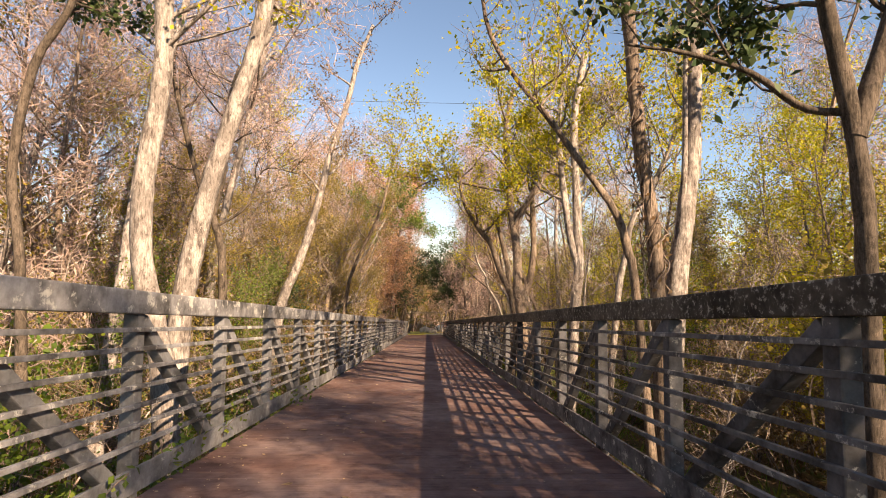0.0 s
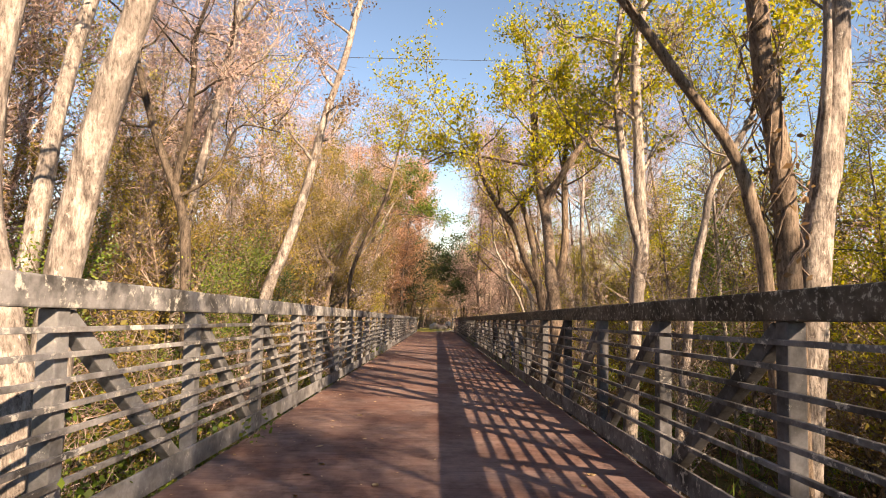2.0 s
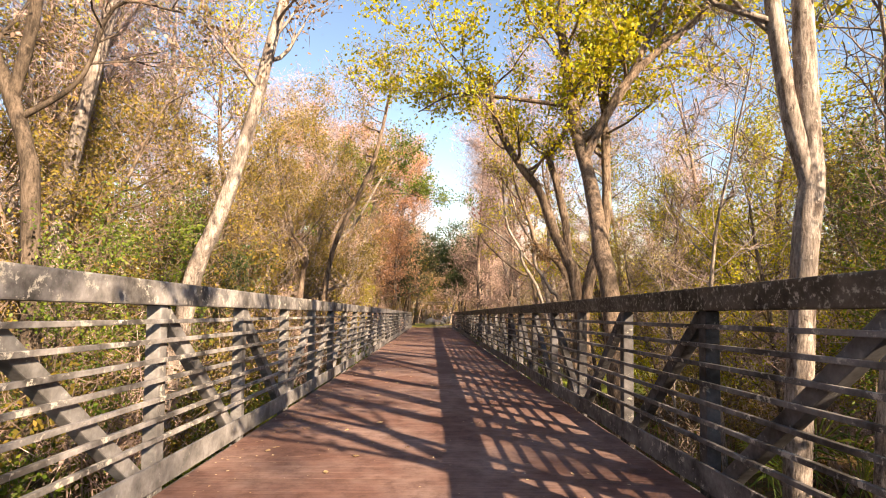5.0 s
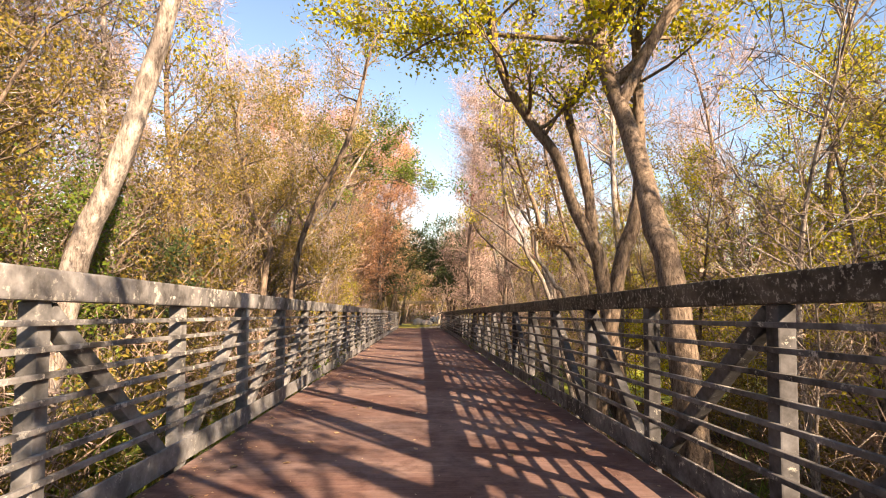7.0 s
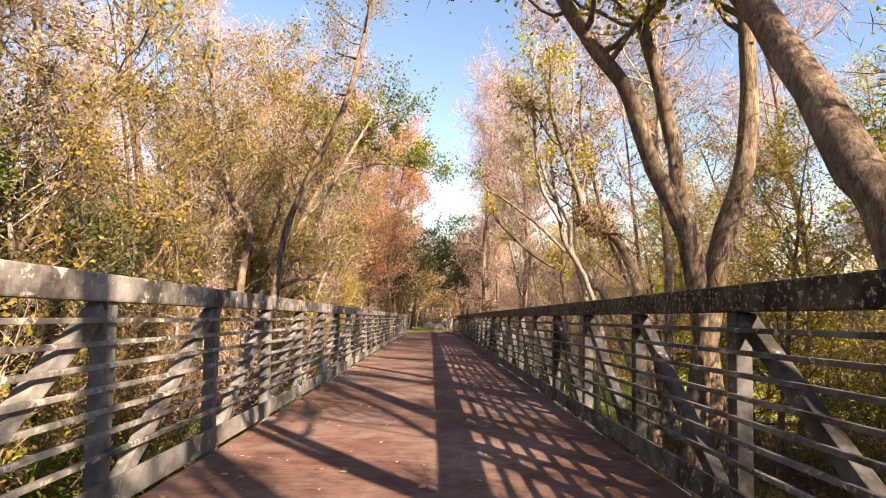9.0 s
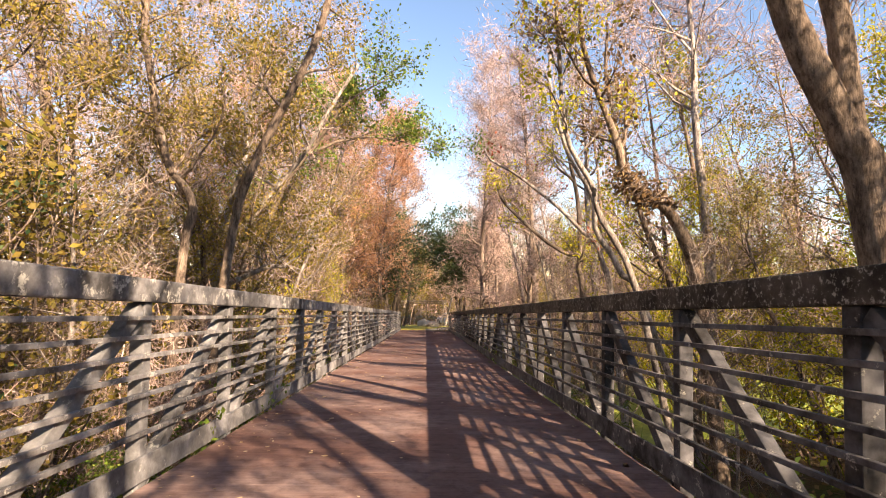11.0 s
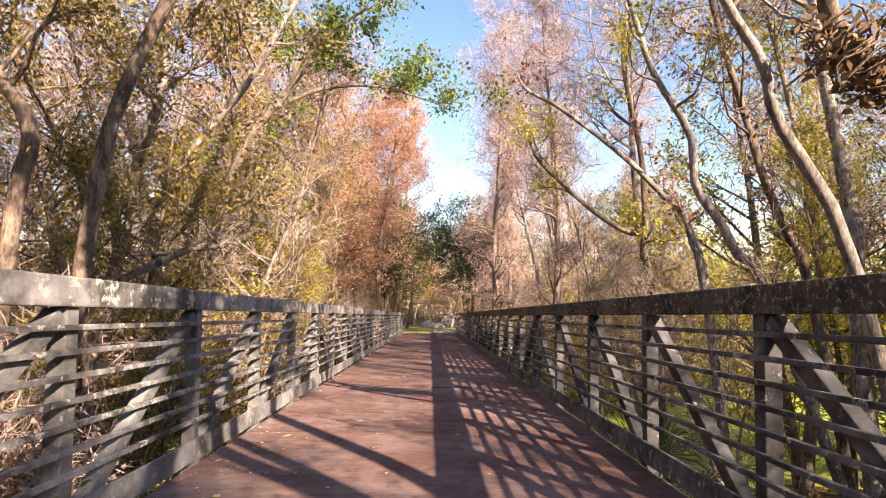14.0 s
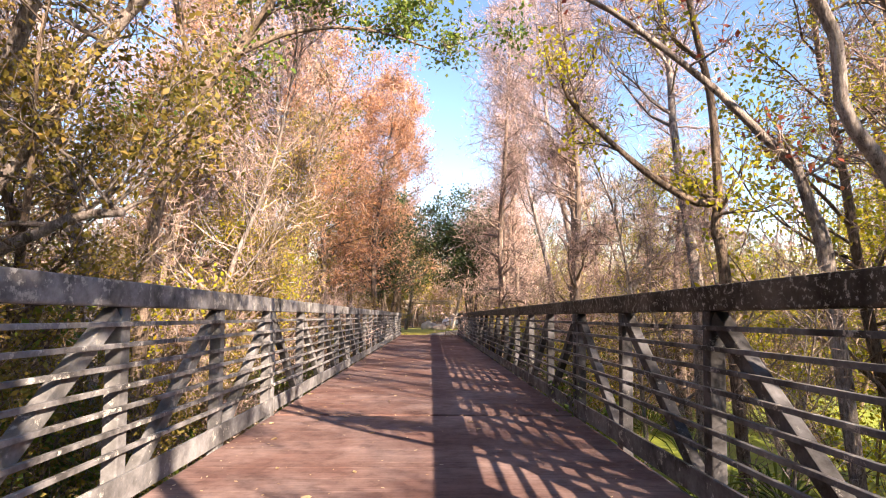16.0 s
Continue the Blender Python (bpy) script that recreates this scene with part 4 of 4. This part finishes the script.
for x, y, s in ((-3.3, 4.4, 0.5), (-3.5, 6.2, 0.55), (-3.4, 9.3, 0.5), (-3.7, 10.6, 0.6), (-3.3, 13.6, 0.5), (-3.4, 19.4, 0.5), (-3.6, 21.5, 0.6), (-3.3, 23.6, 0.5), (-3.5, 25.2, 0.6), (-3.4, 27.4, 0.5), (-3.6, 30.5, 0.6), (-2.9, 8.4, 0.42), (-2.8, 12.2, 0.42), (-2.9, 14.8, 0.42), (-2.9, 17.6, 0.45), (-2.8, 18.9, 0.42), (-2.9, 20.3, 0.45), (-2.8, 22.4, 0.45), (-2.9, 24.3, 0.45), (-2.8, 26.2, 0.42)):
    plant("s_green", x, y, s, pr.uniform(0, 6.28))

for k, ob in KINDS.items():
    if k not in used:
        for o_ in (*ob.children_recursive, ob):
            bpy.data.objects.remove(o_)

# ---- ground past the far end ----
def strip(name, label, category, material, edges, lift):
    v, f = [], []
    for i, (xa, xb, y) in enumerate(edges):
        for k in range(5):
            x = xa + (xb - xa) * k / 4
            v.append((x, y, ground_z(x, y) + lift))
    for i in range(len(edges) - 1):
        for k in range(4):
            f.append((i * 5 + k, i * 5 + k + 1, i * 5 + 6 + k, i * 5 + 5 + k))
    return tagged(mesh_object(name, v, f, material, smooth=True), label, category, kind="structure")


strip("lawn", "sunlit yellowish grass beyond the bridge", "grass", GRASS, [(-4.5, 4.5, 56.2 + i * 1.5) for i in range(14)], 0.05)
strip("pavement", "pale sandy trail leaving the bridge", "path", TRAIL, [(-0.3 + i * 0.28, 1.9 + i * 0.34, 55.3 + i * 1.2) for i in range(12)], 0.09)
strip("trail_start", "pale sandy trail leading onto the bridge", "path", TRAIL, [(-1.8, 1.8, -0.42 - i * 2.0) for i in range(10)][::-1], 0.07)


def timber_gate():
    """Weathered timber frame across the trail."""
    y = 76.0
    g = empty("timber_frame", (0, y, ground_z(0, y)), "weathered timber post-and-beam frame over the trail", "gateway")
    z = ground_z(0, y)
    for x in (-2.4, 0.1, 2.1):
        part("post", one_bar((x, 0, -0.2), (x, 0, 2.75), 0.16, 0.16, up=(0, 1, 0), bevel=0.012), TIMBER, g)
    part("beam", one_bar((-2.8, 0, 2.85), (2.5, 0, 2.85), 0.16, 0.2, bevel=0.012), TIMBER, g)
    part("beam", one_bar((-2.8, 0.3, 2.6), (2.5, 0.3, 2.6), 0.08, 0.12, bevel=0.01), TIMBER, g)


timber_gate()


def lathe(profile, n=20, axis="X"):
    bm = bmesh.new()
    rings = []
    for a, r in profile:
        ring = []
        for k in range(n):
            th = 2 * math.pi * k / n
            ring.append(bm.verts.new((a, r * math.cos(th), r * math.sin(th))))
        rings.append(ring)
    for r0, r1 in zip(rings, rings[1:]):
        for k in range(n):
            bm.faces.new((r0[k], r0[(k + 1) % n], r1[(k + 1) % n], r1[k]))
    bm.faces.new(rings[0][::-1])
    bm.faces.new(rings[-1])
    return bm


def parked_car(x, y, turn):
    """Small white car: body loft with cabin, glass, wheels, lamps."""
    z = ground_z(x, y) + 0.06
    car = empty("car", (x, y, z), "white parked car on the grass verge", "car")
    car.rotation_euler = (0, 0, turn)
    prof = [(-2.1, 0.35, 0.75), (-1.9, 0.3, 0.9), (-1.2, 0.28, 0.98), (0.0, 0.28, 1.0), (1.2, 0.28, 0.95), (1.9, 0.3, 0.85), (2.1, 0.35, 0.65)]
    bm = bmesh.new()
    rings = []
    for yy, lo, hi in prof:
        w = 0.86 - 0.1 * (abs(yy) / 2.1) ** 3
        rings.append([bm.verts.new(p) for p in ((-w, yy, lo), (-w - 0.02, yy, (lo + hi) / 2), (-w + 0.1, yy, hi), (w - 0.1, yy, hi), (w + 0.02, yy, (lo + hi) / 2), (w, yy, lo))])
    for a, b in zip(rings, rings[1:]):
        for k in range(6):
            bm.faces.new((a[k], b[k], b[(k + 1) % 6], a[(k + 1) % 6]))
    bm.faces.new(rings[0])
    bm.faces.new(rings[-1][::-1])
    bmesh.ops.recalc_face_normals(bm, faces=bm.faces)
    part("body", bm, WHITE, car)
    bm = bmesh.new()
    lo = [bm.verts.new(p) for p in ((-0.74, -1.5, 0.97), (0.74, -1.5, 0.97), (0.74, 1.1, 0.97), (-0.74, 1.1, 0.97))]
    hi = [bm.verts.new(p) for p in ((-0.58, -1.0, 1.42), (0.58, -1.0, 1.42), (0.58, 0.35, 1.42), (-0.58, 0.35, 1.42))]
    for k in range(4):
        bm.faces.new((lo[k], lo[(k + 1) % 4], hi[(k + 1) % 4], hi[k]))
    bm.faces.new(lo[::-1])
    bm.faces.new(hi)
    bmesh.ops.recalc_face_normals(bm, faces=bm.faces)
    cabin = part("cabin_glass", bm, GLASS, car)
    part("roof", one_bar((0, -1.05, 1.435), (0, 0.4, 1.435), 1.2, 0.05, bevel=0.02), WHITE, car)
    for sx in (-1, 1):
        for yy in (-1.3, 1.3):
            w = part("wheel", lathe([(-0.1, 0.24), (-0.09, 0.31), (0.09, 0.31), (0.1, 0.24)]), RUBBER, car)
            w.location = (sx * 0.8, yy, 0.31)
            part("hub", lathe([(-0.115, 0.05), (-0.11, 0.18), (0.11, 0.18), (0.115, 0.05)], 14), CHROME, w)


parked_car(3.0, 77.0, 0.5)


def boulder(x, y, s, seed):
    bm = bmesh.new()
    bmesh.ops.create_icosphere(bm, subdivisions=3, radius=s)
    for v in bm.verts:
        v.co *= 1 + 0.25 * noise.noise(v.co * (1.4 / s) + Vector((seed, 0, 0)))
        v.co.z *= 0.62
    ob = part("boulder", bm, TRAIL, None, smooth=True)
    ob.location = (x, y, ground_z(x, y) + s * 0.35)
    tagged(ob, "pale weathered boulder at the edge of the lawn", "rock", "boulders by the trail")


boulder(-0.1, 71.0, 0.8, 1.0)
boulder(0.9, 70.0, 0.6, 4.0)


# ---- fallen leaves ----
def fallen_leaf_mesh():
    bm = bmesh.new()
    pts = [(0, -0.04, 0.002), (0.022, -0.015, 0.007), (0.026, 0.012, 0.004), (0, 0.045, 0.009), (-0.024, 0.01, 0.006), (-0.02, -0.018, 0.003)]
    vs = [bm.verts.new(p) for p in pts]
    c = bm.verts.new((0, 0, 0.0))
    for k in range(6):
        bm.faces.new((vs[k], vs[(k + 1) % 6], c))
    bmesh.ops.solidify(bm, geom=bm.faces[:], thickness=0.001)
    me = bpy.data.meshes.new("fallen_leaf")
    bm.to_mesh(me)
    bm.free()
    me.materials.append(LITTER)
    return me


LITTER = leaf("fallen_leaves", [(0.5, 0.33, 0.16), (0.62, 0.52, 0.36), (0.36, 0.2, 0.1)], 0.1)
leaf_me = fallen_leaf_mesh()
lr = random.Random(44)
for i in range(170):
    y = lr.uniform(2.5, 44)
    x = lr.uniform(-1.75, 1.75) if lr.random() < 0.35 else -lr.uniform(0.4, 1.78)
    ob = new("fallen_leaf", leaf_me)
    k = lr.uniform(0.5, 1.1)
    ob.matrix_world = Matrix.Translation((x, y, D(y, 0.004))) @ Euler((-0.08 + lr.uniform(-0.1, 0.1), lr.uniform(-0.1, 0.1), lr.uniform(0, 6.28))).to_matrix().to_4x4() @ Matrix.Scale(k, 4)
    tagged(ob, "dry curled tan leaf lying on the deck boards", "leaf", "fallen leaves on the deck")

gl = np.random.default_rng(77)
n_f = 1500
fx = np.where(gl.random(n_f) < 0.45, -1.8 + np.abs(gl.normal(size=n_f)) * 0.3, gl.uniform(-1.78, 1.78, n_f))
fy = gl.uniform(1.0, 42, n_f)
fleck = [(min(max(x, -1.8), 1.8), y, D(y, 0.004)) for x, y in zip(fx, fy)]
flecks = leaves_mesh("leaf_flecks", fleck, 0.032, LITTER, None, gl, 0.0)
for v in flecks.data.vertices:
    v.co.z = D(v.co.y, 0.003) + 0.25 * abs(v.co.z - D(v.co.y, 0.004))
tagged(flecks, "crumbs of dry tan leaves scattered over the deck", "litter", kind="stuff")
n_l = 26000
lx = gl.uniform(1.5, 11, n_l) * gl.choice([-1, 1], n_l)
ly = gl.uniform(-1, 56, n_l)
lc = [(x, y, ground_z(x, y) + 0.02) for x, y in zip(lx, ly)]
tagged(leaves_mesh("leaf_litter", lc, 0.13, L_BROWN, None, gl, 0.0), "brown fallen leaf litter on the swamp floor", "litter", kind="stuff")
n_g = 30000
gx = gl.uniform(2.2, 8, n_g) * gl.choice([-1, -1, -1, -1, 1], n_g)
gy = gl.uniform(0, 55, n_g)
keep_g = [(x, y) for x, y in zip(gx, gy) if noise.noise(Vector((x * 0.5, y * 0.35, 5.0))) > 0.02]
gc = [(x, y, ground_z(x, y)) for x, y in keep_g]
tagged(leaves_mesh("grass", gc, 0.42, L_GREEN, None, gl, 0.0, wide=0.03, up=2.2), "tufts of bright green grass and reeds", "grass", kind="stuff")

# ---- vines, palmettos ----
def vine_tangle(pts, label, seed, loops, rad, leafy):
    """Bare vine stems coiled loosely about a trunk, with a few dry leaves."""
    rnd, gen = random.Random(seed), np.random.default_rng(seed)
    path = curve(pts, 20)
    o = path[0]
    root = empty("vine_tangle", o, label, "vine", "vines on the trunks")
    spots = []
    for i in range(loops):
        a, b = sorted((rnd.uniform(0, 1), rnd.uniform(0, 1)))
        b = max(b, a + 0.25)
        ph, turns, rr = rnd.uniform(0, 6.28), rnd.uniform(0.3, 1.6), rad * rnd.uniform(0.7, 1.6)
        st = []
        for k in range(15):
            u = min(a + (b - a) * k / 14, 1.0) * 20
            j = min(int(u), 19)
            c = path[j].lerp(path[j + 1], u - j)
            th = ph + turns * 6.28 * k / 14
            st.append(c - o + Vector((math.cos(th), math.sin(th), 0.4 * math.sin(th * 1.7))) * rr * rnd.uniform(0.8, 1.2))
        tb = Tubes()
        tb.add(st, 0.012, 0.007, 4)
        mesh_object("vine", tb.v, tb.f, BARK_TWIG, root, smooth=True)
        spots += st[::2]
    leaves_mesh("foliage", cluster(gen, spots, leafy, 0.1), 0.08, L_BROWN, root, gen)


vine_tangle([(3.63, 22.2, 1.02), (3.2, 22.2, 1.29), (2.96, 22.2, 1.6)], "thick tangle of bare brown vines on a crooked trunk", 201, 24, 0.15, 3)
vine_tangle([(3.61, 8.4, 1.05), (3.53, 8.4, 2.16), (3.36, 8.4, 3.39), (3.26, 8.4, 4.66)], "long brown vines climbing a straight trunk", 202, 12, 0.14, 2)
vine_tangle([(5.46, 25.9, -0.33), (5.18, 25.9, 0.33), (4.82, 25.9, 1.22), (4.54, 25.9, 2.2)], "hanging bare vines beside a slender trunk", 203, 12, 0.2, 2)


def palmetto(x, y, size, seed):
    """Fan palm: stalks that each carry a fan of narrow folded blades."""
    rnd = random.Random(seed)
    root = empty("palmetto", (x, y, ground_z(x, y)), "low green palmetto with fanned blades beside the bridge", "palm", "palmettos")
    for i in range(9):
        th = rnd.uniform(0, 6.28)
        d = Vector((math.cos(th) * 0.6, math.sin(th) * 0.6, rnd.uniform(0.8, 1.6)))
        st = wander(rnd, (0, 0, 0), d, size * rnd.uniform(0.7, 1.1), 4, 0.08, -0.05)
        tb = Tubes()
        tb.add(st, 0.012, 0.007, 4)
        stalk = mesh_object("stalk", tb.v, tb.f, L_GREEN, root)
        tip, ax = st[-1], (st[-1] - st[-2]).normalized()
        sd = ax.cross(Vector((0, 0, 1))).normalized()
        up = sd.cross(ax)
        v, f = [], []
        for k in range(15):
            a = -1.7 + 3.4 * k / 14
            r = (ax * math.cos(a) + sd * math.sin(a)).normalized()
            L = size * 0.42 * rnd.uniform(0.85, 1.1)
            w = r.cross(up).normalized() * 0.016
            m = tip + r * L * 0.55 + up * 0.02
            e_ = tip + r * L - Vector((0, 0, L * 0.3))
            n_ = len(v)
            v += [tip, m + w, e_, m - w, m + up * 0.012]
            f += [(n_, n_ + 1, n_ + 4), (n_ + 1, n_ + 2, n_ + 4), (n_ + 2, n_ + 3, n_ + 4), (n_ + 3, n_, n_ + 4)]
        mesh_object("fan", v, f, L_GREEN, stalk)["kind"] = "stuff"


for i, (x, y, s) in enumerate(((2.75, 29.3, 1.9), (3.1, 30.6, 2.1), (2.9, 32.2, 2.0), (3.4, 28.0, 1.6), (-3.6, 33.5, 1.8), (4.4, 12.8, 1.5), (3.3, 25.6, 1.5), (-4.0, 16.5, 1.5))):
    palmetto(x, y, s, 300 + i)


def overhead_wire():
    """One slack cable strung across the clearing from wood to wood."""
    pts = [(x, 17.0, 6.85 + 0.0006 * x * x) for x in range(-36, 37, 3)]
    root = empty("overhead_wire", pts[0], "thin dark overhead cable strung across the clearing", "cable")
    tb = Tubes()
    tb.add([Vector(p) - Vector(pts[0]) for p in pts], 0.006, 0.006, 6)
    mesh_object("cable", tb.v, tb.f, RUBBER, root, smooth=True)


overhead_wire()


def rail_vine(x, y, height, seed):
    """Thin creeper that climbs through the rails, with small leaves in loose bunches."""
    rnd, gen = random.Random(seed), np.random.default_rng(seed)
    root = empty("creeper", (x, y, D(y, -0.15)), "thin green creeper climbing through the bridge rails", "vine", "creepers on the rails")
    spots = []
    for i in range(6):
        d = Vector((rnd.uniform(-0.12, 0.05), rnd.uniform(-0.7, 0.7), 1))
        st = wander(rnd, (rnd.uniform(-0.05, 0.0), rnd.uniform(-0.25, 0.25), -0.3), d, height * rnd.uniform(0.6, 1.1) + 0.3, 9, 0.3, 0.02)
        tb = Tubes()
        tb.add(st, 0.006, 0.003, 4)
        mesh_object("vine", tb.v, tb.f, BARK_TWIG, root, smooth=True)
        spots += st[3:]
    leaves_mesh("foliage", cluster(gen, spots, 5, 0.07), 0.055, L_GREEN, root, gen, wide=0.36)


for i, (x, y, h) in enumerate(((-1.98, 3.7, 0.6), (-1.98, 4.9, 0.55), (-1.98, 6.1, 0.7), (-1.98, 8.2, 0.5), (-1.98, 19.2, 0.5), (-1.98, 20.7, 0.75), (1.99, 17.2, 0.5), (1.99, 27.9, 0.9))):
    rail_vine(x, y, h, 400 + i)


# ---- deck boards ----
def build_deck():
    pitch, w, th = 0.1440, 0.1424, 0.035
    tilt = math.atan(S)
    me = bpy.data.meshes.new("plank")
    bm = bar(bmesh.new(), (-XI + 0.005, 0, -th / 2), (XI - 0.005, 0, -th / 2), w, th)
    bm.to_mesh(me)
    bm.free()
    me.materials.append(DECK)
    rnd = random.Random(5)
    made = 0
    for (br, o), (y0, y1) in zip(spans, SPANS):
        n = int((y1 - y0 - 0.03) / pitch)
        rest_v, rest_f = [], []
        for i in range(n):
            y = y0 + 0.02 + pitch * (i + 0.5)
            m = Matrix.Translation(Vector((rnd.uniform(-0.004, 0.004), y, D(y, rnd.uniform(-0.0007, 0.0005)))) - o) @ Matrix.Rotation(-tilt, 4, "X") @ Matrix.Rotation(rnd.uniform(-0.0008, 0.0008), 4, "Z")
            if made < 300:
                ob = new("plank", me)
                ob.parent, ob.matrix_local = br, m
                made += 1
            else:
                k = len(rest_v)
                rest_v += [m @ v.co for v in me.vertices]
                rest_f += [tuple(v + k for v in p.vertices) for p in me.polygons]
        if rest_v:
            tagged(mesh_object("far_planks", rest_v, rest_f, DECK, br), kind="stuff")


build_deck()
